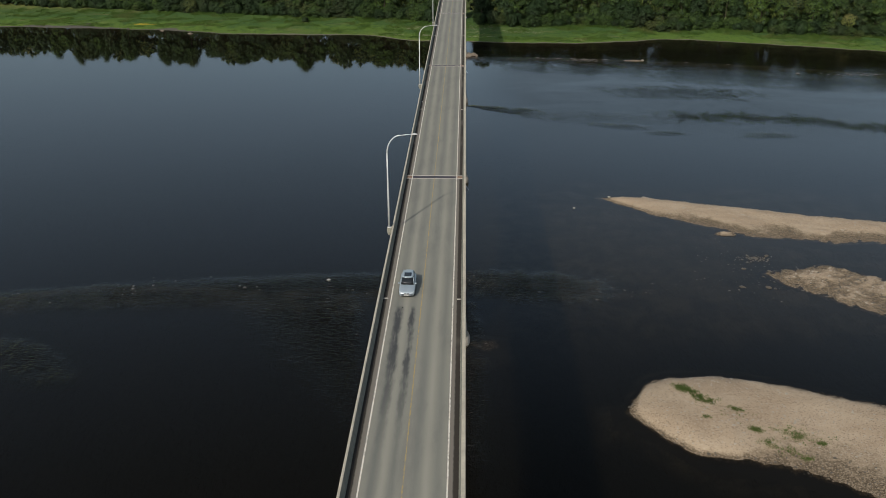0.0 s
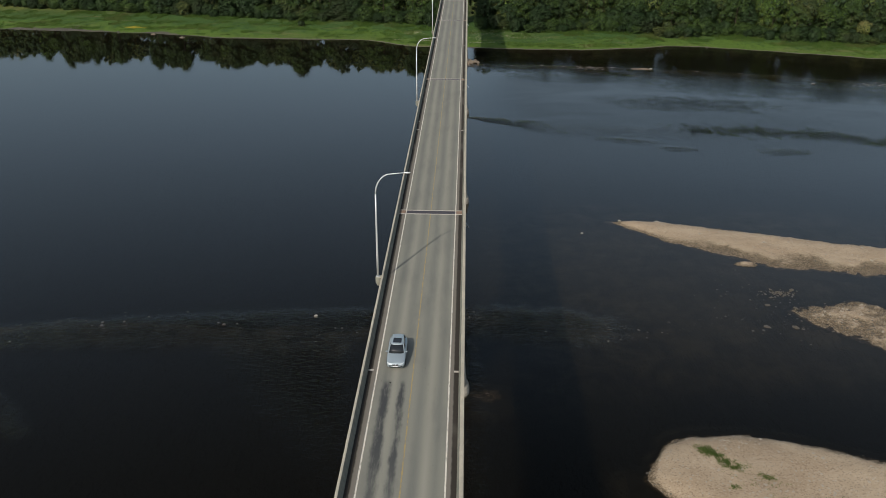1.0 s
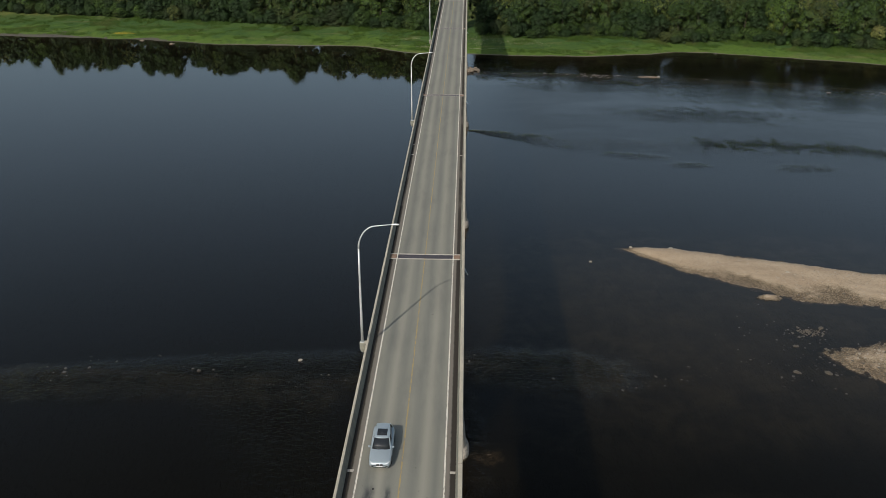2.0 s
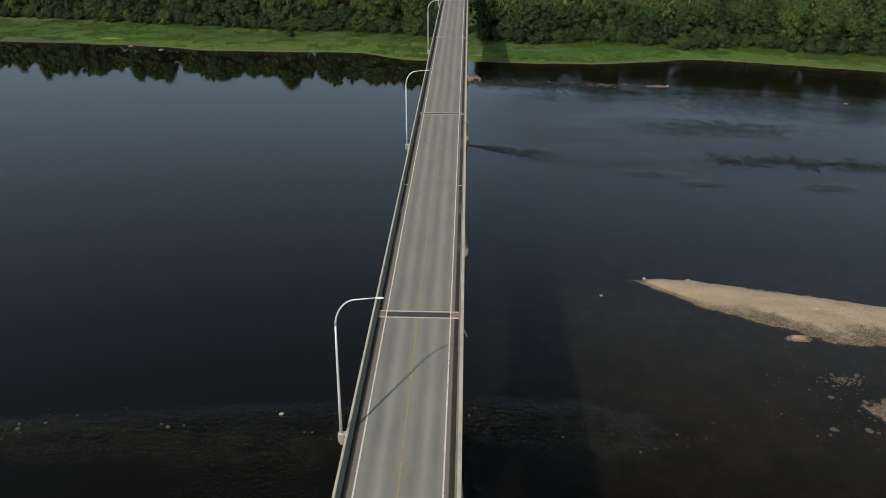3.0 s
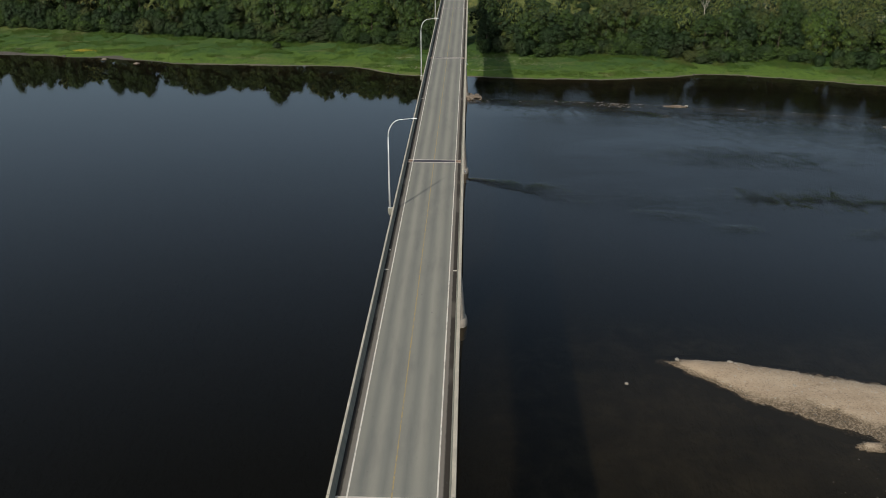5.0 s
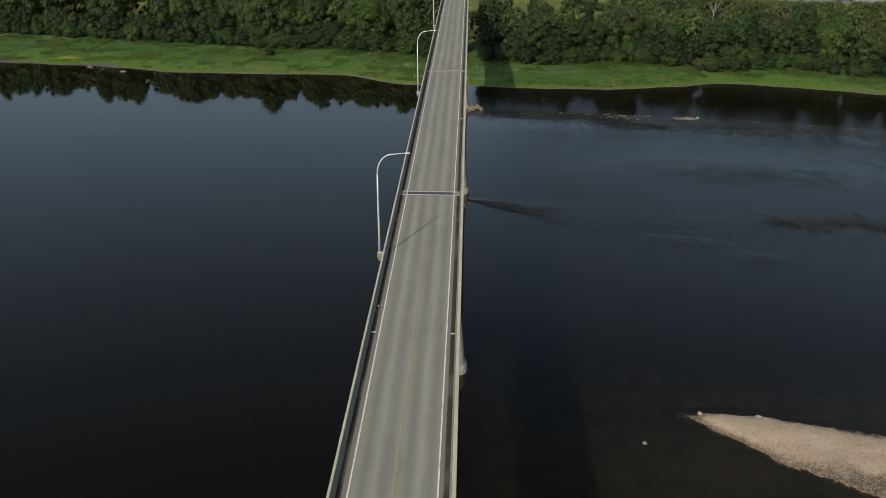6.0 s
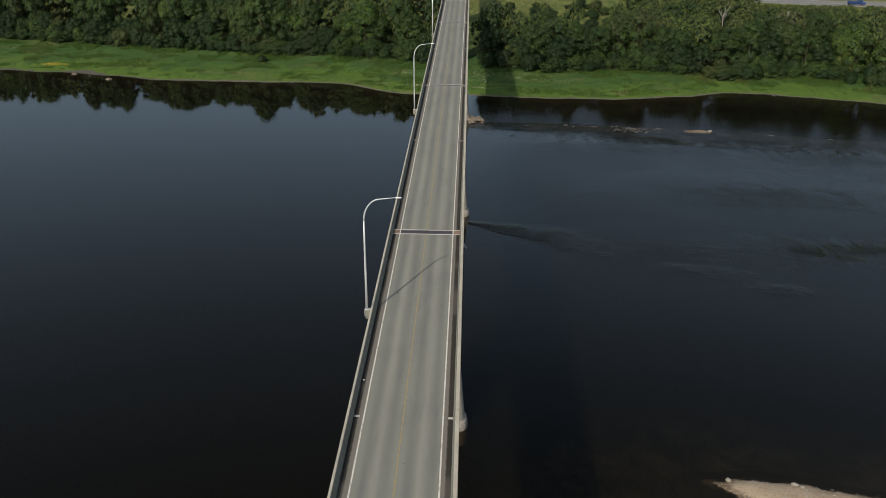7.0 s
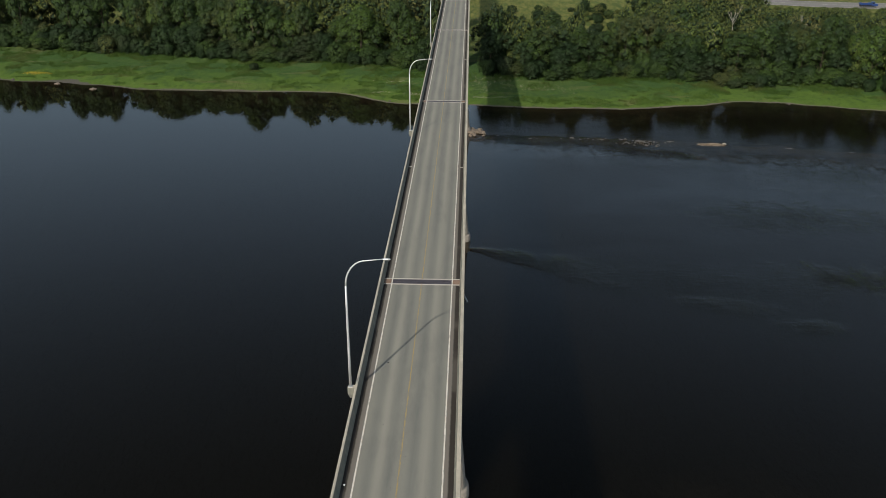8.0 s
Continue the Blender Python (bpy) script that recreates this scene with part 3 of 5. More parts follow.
wx, wy = axis((-4600, 4600, 400)), axis((-4600, 700, 300))
v, f = sheet(wx, wy, lambda a, b: a * 0)
water = new("water", mesh_of("water", v, f, WATER))
tagged(water, "calm dark river water reflecting the sky and woods", "water", kind="structure")

for key, label in (("south", "pale gravel bar with a few green weeds in the river"), ("north", "long low pale gravel bar with a brown wet edge"),
                   ("rubble", "low stony rubble bar half awash in the shallows")):
    bx, top, low, peak = BARS[key]
    v, f = sheet(axis((bx[0] - 6, bx[-1] + 6, 0.42)), axis((min(low) - 6, max(top) + 6, 0.42)), lambda a, b: bar_height(a, b, key))
    z = v[:, 2]
    f = f[(z[f] > -0.9).all(1)]
    bar = new("gravel_bar", mesh_of("gravel_bar", v, f, SAND, True))
    tagged(bar, label, "gravel bar", "gravel bars in the river", "structure")


# ---- the bridge ----
SPAN, Y0, Y1 = 84.0, -294.0, 756.0
JOINTS = [SPAN * k for k in range(-3, 9)]
PIERS = [0.6 + 82.8 * k for k in range(-3, 9)]
bridge = empty("road_bridge")
tagged(bridge, "long two-lane concrete road bridge with worn grey asphalt", "bridge")


def build_bridge():
    ends = [Y0] + JOINTS + [Y1]
    for a, b in zip(ends, ends[1:]):
        a2 = a + (0.95 if a in JOINTS else 0)
        b2 = b - (0.75 if b in JOINTS else 0)
        bm = bmesh.new()
        box(bm, -4.31, 4.35, a2, b2, DECK - 0.12, DECK)
        part("road_surface", bm, ASPHALT, bridge, "worn grey asphalt with darker wheel tracks")
        for x, w, mat, name in ((-3.42, 0.13, WHITE_PAINT, "edge_line"), (3.48, 0.13, WHITE_PAINT, "edge_line"), (0.0, 0.12, YELLOW_PAINT, "centre_line")):
            bm = bmesh.new()
            box(bm, x - w / 2, x + w / 2, a2, b2, DECK + 0.001, DECK + 0.006)
            part(name, bm, mat, bridge, "worn white edge line" if mat is WHITE_PAINT else "faded yellow centre line")
        bm = bmesh.new()
        box(bm, -4.78, 4.9, a + 0.02, b - 0.02, DECK - 0.55, DECK - 0.12, 0.03)
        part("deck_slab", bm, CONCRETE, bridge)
        # sloped safety barriers, in lengths
        n = max(1, round((b - a) / 42))
        for i in range(n):
            s, e = a + (b - a) * i / n + 0.02, a + (b - a) * (i + 1) / n - 0.02
            left = [(-4.8, DECK - 0.12), (-4.32, DECK - 0.12), (-4.32, DECK + 0.08), (-4.44, DECK + 0.33), (-4.57, DECK + 0.83), (-4.6, DECK + 0.86), (-4.77, DECK + 0.86), (-4.8, DECK + 0.83)]
            right = [(4.89, DECK - 0.12), (4.89, DECK + 0.83), (4.86, DECK + 0.86), (4.57, DECK + 0.86), (4.54, DECK + 0.83), (4.46, DECK + 0.32), (4.36, DECK + 0.08), (4.36, DECK - 0.12)]
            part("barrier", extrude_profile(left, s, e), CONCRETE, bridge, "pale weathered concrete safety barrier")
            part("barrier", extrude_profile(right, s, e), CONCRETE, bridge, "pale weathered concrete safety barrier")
        # haunched girders, deeper over the piers
        def bottom(p, y):
            if p[1] > DECK - 1:
                return p[1]
            near = min(abs(y - q) for q in PIERS)
            return DECK - 2.4 - 3.2 * max(0.0, 1 - near / 41.4) ** 2
        for x in (-2.75, 2.8):
            part("girder", extrude_profile([(x - 0.25, DECK - 0.55), (x + 0.25, DECK - 0.55), (x + 0.25, DECK - 3), (x - 0.25, DECK - 3)], a + 0.05, b - 0.05, 28, bottom), GIRDER_STEEL, bridge, "haunched plate girder under the deck")
    for j in JOINTS:
        for y in (j - 0.7, j + 0.7):
            bm = bmesh.new()
            box(bm, -4.3, 4.34, y, y + 0.2, DECK - 0.12, DECK + 0.012, 0.01)
            part("joint_header", bm, HEADER, bridge, "pale joint header strip")
        bm = bmesh.new()
        box(bm, -3.5, 3.55, j - 0.49, j + 0.69, DECK - 0.12, DECK - 0.03)
        plate = part("finger_joint", bm, STEEL_DARK, bridge, "dark steel finger expansion joint")
        for side in (-1, 1):
            bm = bmesh.new()
            for k in range(62):
                x = -3.46 + k * 0.112 + (0.056 if side > 0 else 0)
                ya, yb = (j - 0.46, j + 0.16) if side < 0 else (j + 0.04, j + 0.66)
                box(bm, x, x + 0.05, ya, yb, DECK - 0.03, DECK + 0.004)
            part("finger_comb", bm, STEEL_DARK, plate)
        for x0, x1 in ((-4.3, -3.52), (3.57, 4.34)):
            bm = bmesh.new()
            box(bm, x0, x1, j - 0.47, j + 0.67, DECK - 0.12, DECK + 0.008, 0.01)
            part("joint_end_block", bm, RUSTY, bridge, "rusty-stained concrete block at the joint's end")
        for x, w, mat in ((-3.42, 0.13, WHITE_PAINT), (3.48, 0.13, WHITE_PAINT), (0.0, 0.12, YELLOW_PAINT)):
            for y, long in ((j - 0.7, 0.2), (j - 0.47, 1.14), (j + 0.7, 0.2)):
                if long > 1 and mat is YELLOW_PAINT:
                    continue
                bm = bmesh.new()
                box(bm, x - w / 2, x + w / 2, y, y + long, DECK + 0.013, DECK + 0.017)
                part("edge_line" if mat is WHITE_PAINT else "centre_line", bm, mat, bridge)
        bm = bmesh.new()
        tube(bm, [(4.6, j - 1.0, DECK - 0.55), (4.95, j - 1.7, DECK - 0.9), (5.25, j - 2.5, DECK - 1.15)], [0.09, 0.09, 0.09], 8)
        part("drain_pipe", bm, GALV, bridge, "pale drain pipe poking out under the deck")
        for x0, x1 in ((-4.3, -3.78), (3.9, 4.34)):
            bm = bmesh.new()
            box(bm, x0, x1, j - 42.22, j - 41.92, DECK, DECK + 0.02, 0.008)
            part("drain_plate", bm, HEADER, bridge, "pale drain plate beside the barrier")
    for y in PIERS:
        if not -270 < y < 700:
            continue
        foot = float(ground_height(0, y)) - 0.5
        rings = []
        bm = bmesh.new()
        levels = [(foot, 5.95, 2.2), (-0.3, 5.95, 2.2), (0.6, 5.92, 2.15), (1.1, 5.75, 2.0), (1.3, 5.5, 1.65), (7.5, 4.98, 1.5), (16, 4.2, 1.3), (DECK - 6.8, 3.6, 1.2), (DECK - 6.6, 4.0, 1.4), (DECK - 5.55, 4.3, 1.5)]
        if y > 270:
            levels = [(foot, 4.6, 1.4)] + levels[6:]
        for z, w, d in levels:
            ring = []
            for k in range(24):
                t = 2 * math.pi * k / 24
                c, s = math.cos(t), math.sin(t)
                ring.append(bm.verts.new((0.03 + math.copysign(abs(c) ** 0.6, c) * d * 0.9 + math.copysign(w - d * 0.9, c) * (1 if abs(c) > 0.02 else 0), y + math.copysign(abs(s) ** 0.8, s) * d, z)))
            rings.append(ring)
        for a, b in zip(rings, rings[1:]):
            for k in range(24):
                bm.faces.new((a[k], a[(k + 1) % 24], b[(k + 1) % 24], b[k]))
        bm.faces.new(rings[-1])
        part("pier", bm, PIER_CONCRETE, bridge, "tapered concrete pier with a rounded foot in the water")


build_bridge()


# ---- street lamps ----
def make_lamp():
    lamp = empty("street_lamp")
    tagged(lamp, "tall galvanised street lamp with a long curved arm", "street lamp", "lamps along the bridge")
    bm = bmesh.new()
    prof = [(0.1, -0.3, 0.18), (0.27, 0.12, 0.31), (0.27, 0.72, 0.31), (0.25, 0.78, 0.28)]
    rings = []
    for d, z, w in prof:
        ring = [bm.verts.new((0.4, -w, z))] + [bm.verts.new((-d * math.sin(math.pi * k / 8) - 0.02, -w * math.cos(math.pi * k / 8), z)) for k in range(9)] + [bm.verts.new((0.4, w, z))]
        rings.append(ring)
    k = len(rings[0])
    for a, b in zip(rings, rings[1:]):
        for i in range(k):
            bm.faces.new((a[i], a[(i + 1) % k], b[(i + 1) % k], b[i]))
    bm.faces.new(rings[0][::-1])
    bm.faces.new(rings[-1])
    bmesh.ops.recalc_face_normals(bm, faces=bm.faces)
    part("bracket", bm, CONCRETE, lamp, "rounded concrete bracket on the barrier's outer side")
    bm = bmesh.new()
    box(bm, -0.2, 0.2, -0.2, 0.2, 0.78, 0.83, 0.01)
    part("base_plate", bm, GALV, lamp)
    bm = bmesh.new()
    tube(bm, [(0, 0, 0.83), (-0.02, 0, 4), (-0.05, 0, 8), (-0.06, 0, 10.9)], [0.135, 0.118, 0.1, 0.085], 12)
    part("pole", bm, GALV, lamp, smooth=True)
    bm = bmesh.new()
    pts = [(-0.06, 0, 10.9)]
    for i in range(1, 11):
        t = math.pi / 2 * i / 10
        pts.append((-0.06 + 1.75 * (1 - math.cos(t)), 0, 10.9 + 2.35 * math.sin(t)))
    pts += [(2.4, 0, 13.34), (3.15, 0, 13.42)]
    tube(bm, pts, [0.085 - 0.038 * i / (len(pts) - 1) for i in range(len(pts))], 10)
    part("arm", bm, GALV, lamp, smooth=True)
    bm = bmesh.new()
    rings = []
    for x, w, h in ((3.12, 0.045, 0.04), (3.2, 0.08, 0.06), (3.38, 0.115, 0.085), (3.6, 0.13, 0.085), (3.78, 0.11, 0.06), (3.84, 0.05, 0.03)):
        rings.append([bm.verts.new((x, w * math.cos(t), 13.43 + h * math.sin(t))) for t in (2 * math.pi * q / 10 for q in range(10))])
    for a, b in zip(rings, rings[1:]):
        for i in range(10):
            bm.faces.new((a[i], a[(i + 1) % 10], b[(i + 1) % 10], b[i]))
    bm.faces.new(rings[0][::-1])
    bm.faces.new(rings[-1])
    part("lamp_head", bm, LAMP_HEAD, lamp, "flat pale lamp head", smooth=True)
    return lamp


lamp = make_lamp()
lamp.matrix_basis = pose(-5.2, -22.8, DECK)
for k in (-2, -1, 1, 2, 3, 4, 5):
    copy_thing(lamp, pose(-5.2, -22.8 + 83.3 * k, DECK))


# ---- the woods ----
def card_cloud(rng, centres, normals, size):
    """Ragged leaf cards: four-cornered, slightly folded."""
    n = len(centres)
    nrm = normals + rng.normal(0, 0.3, (n, 3))
    nrm /= np.linalg.norm(nrm, axis=1)[:, None]
    t = np.cross(nrm, rng.normal(0, 1, (n, 3)))
    t /= np.linalg.norm(t, axis=1)[:, None] + 1e-9
    b = np.cross(nrm, t)
    s = size * rng.uniform(0.6, 1.35, (n, 1))
    q = np.stack([centres + t * s, centres + b * s * rng.uniform(0.5, 0.9, (n, 1)) + nrm * s * 0.15, centres - t * s * rng.uniform(0.7, 1, (n, 1)), centres - b * s * rng.uniform(0.5, 0.9, (n, 1)) + nrm * s * 0.15], 1)
    soft = normals / (np.linalg.norm(normals, axis=1)[:, None] + 1e-9) + rng.normal(0, 0.16, (n, 3))
    return q.reshape(-1, 3), np.arange(4 * n).reshape(n, 4), np.repeat(soft, 4, axis=0)


def crown(seed, height, radius, low, cards, size, taper, core=True):
    rng = np.random.RandomState(seed)
    lobes = []
    count = 22 + seed % 6
    if taper > 0.6:
        for i in range(count):
            u = (i + 0.5) / count
            env = radius * (1 - taper * u) * math.sqrt(max(0.08, 1 - (2 * u - 0.75) ** 2 * 0.45))
            a = i * 2.4 + rng.uniform(-0.4, 0.4)
            off = env * rng.uniform(0.45, 0.75) * (1 - 0.7 * u ** 3)
            lobes.append((np.array([off * math.cos(a), off * math.sin(a), height * (low + (0.93 - low) * u)]), env * rng.uniform(0.38, 0.6)))
    else:
        # a rounded dome of leafy lobes over a looser skirt
        rise = min(radius * 1.05, height * 0.5)
        mid = height - rise
        for i in range(count):
            c = 1 - 1.35 * (i + 0.3) / count
            ring, a = math.sqrt(1 - c * c), i * 2.4 + rng.uniform(-0.3, 0.3)
            out = radius * rng.uniform(0.56, 0.78)
            lobes.append((np.array([out * ring * math.cos(a), out * ring * math.sin(a), mid + rise * 0.74 * c * rng.uniform(0.7, 1.15)]), radius * rng.uniform(0.2, 0.38)))
        for i in range(9):
            a, out = i * 2.4 + rng.uniform(-0.3, 0.3), radius * rng.uniform(0.35, 0.62)
            lobes.append((np.array([out * math.cos(a), out * math.sin(a), height * low * 0.6 + (mid - height * low * 0.6) * (i + 0.5) / 9]), radius * rng.uniform(0.32, 0.45)))
    area = np.array([r * r for c, r in lobes])
    pts, nrs, vs, fs = [], [], [], []
    for (c, r), share in zip(lobes, area / area.sum()):
        n = max(8, int(cards * share))
        d = rng.normal(0, 1, (n, 3))
        d /= np.linalg.norm(d, axis=1)[:, None]
        d[:, 2] = np.where(d[:, 2] < -0.4, -d[:, 2], d[:, 2])
        bumpy = 1 + 0.16 * np.sin(d[:, 0] * 7 + seed) * np.sin(d[:, 1] * 6) + rng.normal(0, 0.1, n)
        pts.append(c + d * (r * bumpy)[:, None] * np.array([1, 1, 0.85]))
        out = c - np.array([0, 0, height * 0.45])
        nrs.append(d + out / (np.linalg.norm(out) + 1e-9) * 0.55 + np.array([0, 0, 0.15]))
    v, f, nv = card_cloud(rng, np.concatenate(pts), np.concatenate(nrs), size)
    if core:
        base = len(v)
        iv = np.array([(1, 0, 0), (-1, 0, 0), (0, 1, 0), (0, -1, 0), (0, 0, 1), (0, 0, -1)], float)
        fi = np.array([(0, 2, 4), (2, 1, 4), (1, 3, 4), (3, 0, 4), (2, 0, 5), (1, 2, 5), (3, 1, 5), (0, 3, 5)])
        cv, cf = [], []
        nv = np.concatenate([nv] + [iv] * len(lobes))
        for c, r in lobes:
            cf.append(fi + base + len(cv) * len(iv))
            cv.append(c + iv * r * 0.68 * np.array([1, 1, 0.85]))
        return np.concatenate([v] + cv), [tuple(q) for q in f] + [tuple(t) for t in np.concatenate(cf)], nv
    return v, [tuple(q) for q in f], nv


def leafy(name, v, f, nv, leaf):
    """Four-cornered leaf cards take the leaf, the three-cornered faces within the crown a dark core that paints the
    shade between leaves. Leaves are lit as the clump they grow in.
    """
    me = mesh_of(name, v, f, [leaf, INNER_SHADE], True)
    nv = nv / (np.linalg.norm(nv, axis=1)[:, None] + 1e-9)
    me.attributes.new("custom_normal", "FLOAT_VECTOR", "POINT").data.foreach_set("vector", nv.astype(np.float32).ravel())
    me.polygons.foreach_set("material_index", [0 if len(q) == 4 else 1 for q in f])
    return me


def trunk_mesh(seed, height, radius, low):
    rng = random.Random(seed)
    bm = bmesh.new()
    h = height * 0.8
    lean = (rng.uniform(-0.4, 0.4), rng.uniform(-0.4, 0.4))
    spine = [(lean[0] * u, lean[1] * u, -0.4 + (h + 0.4) * u) for u in (0, 0.25, 0.5, 0.75, 1)]
    tube(bm, spine, [0.024 * height * (1 - 0.75 * u) for u in (0, 0.25, 0.5, 0.75, 1)], 6)
    for i in range(6):
        z = height * (low + 0.1 + 0.5 * i / 6)
        a = i * 2.3
        tube(bm, [(0, 0, z), (math.cos(a) * radius * 0.35, math.sin(a) * radius * 0.35, z + height * 0.06), (math.cos(a) * radius * 0.65, math.sin(a) * radius * 0.65, z + height * 0.13)], [0.008 * height, 0.006 * height, 0.002 * height], 4)
    return bm


KINDS = [  # height, crown radius, where the crown begins, taper, leaf
    (11.0, 5.0, 0.05, 0.25, LEAF_A), (14.0, 5.4, 0.06, 0.3, LEAF_A), (9.0, 4.2, 0.04, 0.2, LEAF_B), (17.0, 5.8, 0.1, 0.35, LEAF_B),
    (15.0, 5.0, 0.12, 0.4, LEAF_C), (21.0, 6.2, 0.08, 0.3, LEAF_C), (5.0, 3.2, 0.03, 0.2, LEAF_A), (22.0, 3.6, 0.1, 0.75, LEAF_A),
    (12.5, 5.7, 0.04, 0.15, LEAF_A), (10.0, 3.8, 0.05, 0.35, LEAF_C), (18.0, 5.6, 0.12, 0.35, LEAF_B),
]
LABELS = ["broad dark-green riverside tree with dense foliage", "tall dark-green broadleaf tree in the woods' edge", "round mid-green tree leafy to the ground", "tall mid-green broadleaf tree",
          "olive-green tree with thinner foliage", "tall olive-green poplar-like tree", "low round green shrub on the bank", "narrow pointed dark-green tree",
          "wide dark-green tree leafy to the ground", "small olive-green tree at the woods' edge", "tall mid-green tree with an uneven crown"]
trees = []
for i, (h, r, low, taper, leaf) in enumerate(KINDS):
    tree = empty("tree" if i != 6 else "shrub", pose(0, 0, -60))
    tagged(tree, LABELS[i], "tree" if i != 6 else "shrub", "woods along the far bank")
    part("trunk", trunk_mesh(i, h, r, low), BARK, tree, "grey-brown trunk")
    v, f, nv = crown(i + 3, h, r, low, int(3300 + h * r * 20), 0.23, taper)
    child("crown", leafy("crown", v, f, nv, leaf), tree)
    trees.append(tree)


# x, y and size of each dead tree
DEAD_SPOTS = ((102.5, 350, 1.1), (117, 377, 1.15), (140, 359, 1.2), (-106, 404, 1.5), (127.5, 358, 1.0), (155, 342, 0.95), (170, 354, 1.1), (-172, 400, 1.45), (-126, 412, 1.55), (52, 346, 0.9), (186, 345, 1.0))


def wood_sites():
    rng = np.random.RandomState(5)
    front, back = [], []
    step = 6.2
    for x in np.arange(-290, 262, step):
        for j in range(26):
            px, off = x + rng.uniform(-2.3, 2.3), 2.5 + j * step + rng.uniform(-2.3, 2.3)
            py = float(wood_edge(px)) + off + rng.uniform(-1.5, 2) * (j == 0)
            if abs(px) < 9 or (8 < px < 13 and off > 62):
                continue
            open_field = 10 < px < 85 and off > 26 + max(px - 28, 0) * 0.6
            west_field = -34 < px < -8 and off > 40
            field = open_field or west_field
            if field and rng.uniform() > 0.75:
                continue
            if py > 464 or (px < 0 and not field and off > 36) or (off > 14 and rng.uniform() < ((0.05 if 0 < px < 120 else 0.22) if off < 32 else 0.4)):
                continue
            # heights rise in steps away from the grass
            if off < 3.5:
                k, h = rng.choice([2, 6, 9, 8, 2]), rng.uniform(4, 8)
            elif off < 7.5:
                k, h = rng.choice([0, 2, 8, 9, 0]), rng.uniform(9, 12.5)
            elif off < 12.5:
                k, h = rng.choice([0, 1, 8, 1]), rng.uniform(13, 16)
            else:
                k, h = rng.choice([3, 4, 4, 10, 10, 1]), rng.uniform(15, 18)
            if off < 18:
                h *= rng.uniform(0.72, 1.1)
            if px < 0:
                h *= (1.75 if px < -150 else 1.58) if off > 7.5 else 1.15
                if off > 7 and rng.uniform() < 0.2:
                    k, h = 5, rng.uniform(22, 28)
                elif h > 15:
                    k = rng.choice([3, 10, 5, 4, 4, 5])
            if px > 62 and 4 < off < 20:
                h *= 1.15
            if px > 0 and off > 22:
                h *= 0.82
            if px > 50 and off > 20 and rng.uniform() < 0.5:
                k = rng.choice([4, 9, 10, 3])
            if field:
                k, h = rng.choice([6, 6, 9, 2]), rng.uniform(1.2, 4) * (1.9 if px > 34 and rng.uniform() < 0.6 else 1)
            if any(abs(px - x0) < 6 and -26 < py - y0 < 3 for x0, y0, s0 in DEAD_SPOTS):
                h = min(h, 8.5 if px > 0 else 13.0)
            if 8 < px < 75 and 7 < off < 22:
                h = max(h, 13.5)
            slim = 1.0
            if px > 0 and not field and off > 6:
                h *= rng.uniform(0.9, 1.25) * (1.1 if 8 < off < 22 else 1.0)
                slim = rng.uniform(0.62, 1.0) if off > 16 else 1.0
            if px > 0.335 * (py + 7):
                h = min(h, max(2.5, 0.14 * (483 - py) + 1))
            if not field:
                pool = ([0, 1, 2, 3, 6, 8, 10] if off < 14 else [3, 4, 5, 5, 10, 4]) if px < 0 else ([0, 1, 2, 3, 8, 10, 6, 9] if off < 20 else [1, 3, 4, 4, 4, 9, 9, 9, 10, 2])
                k = sorted(pool, key=lambda q: abs(KINDS[q][0] - h))[rng.randint(2)]
                if px > 20 and off > 11 and rng.uniform() < 0.72:
                    k = 4 if h > 12 else 9
                k = 7 if rng.uniform() < 0.03 and h > 14 else k
            tall = h / KINDS[k][0]
            wide = min(rng.uniform(0.85, 1.2), tall * 1.45) * slim
            site = (int(k), px, py, float(ground_height(px, py)) - 0.1, wide, tall, rng.uniform(0, 360))
            (front if off < 13.5 and -235 < px < 205 else back).append(site)
    # bushes that close the woods' edge down to the grass
    for x in np.arange(-232, 204, 4.3):
        px, off = x + rng.uniform(-1.5, 1.5), rng.uniform(-0.5, 4.5)
        if abs(px) > 8:
            py, k = float(wood_edge(px)) + off, int(rng.choice([6, 6, 2, 8, 0]))
            h = rng.uniform(3.2, 5.5) + off * 0.6
            front.append((k, px, py, float(ground_height(px, py)) - 0.1, rng.uniform(0.75, 1.1) * min(1.0, h / KINDS[k][0] * 1.7), h / KINDS[k][0], rng.uniform(0, 360)))
    front.append((6, -76.5, 324.0, float(ground_height(-76.5, 324.0)) - 0.1, 0.62, 0.55, 30.0))
    return front, back


front, back = wood_sites()
for k, x, y, z, s, tall, turn in front[:300]:
    copy_thing(trees[k], pose(x, y, z, 0, 0, turn)).scale = (s, s, tall)
back += front[300:]
for tree in trees:
    for ob in list(tree.children) + [tree]:
        bpy.data.objects.remove(ob)

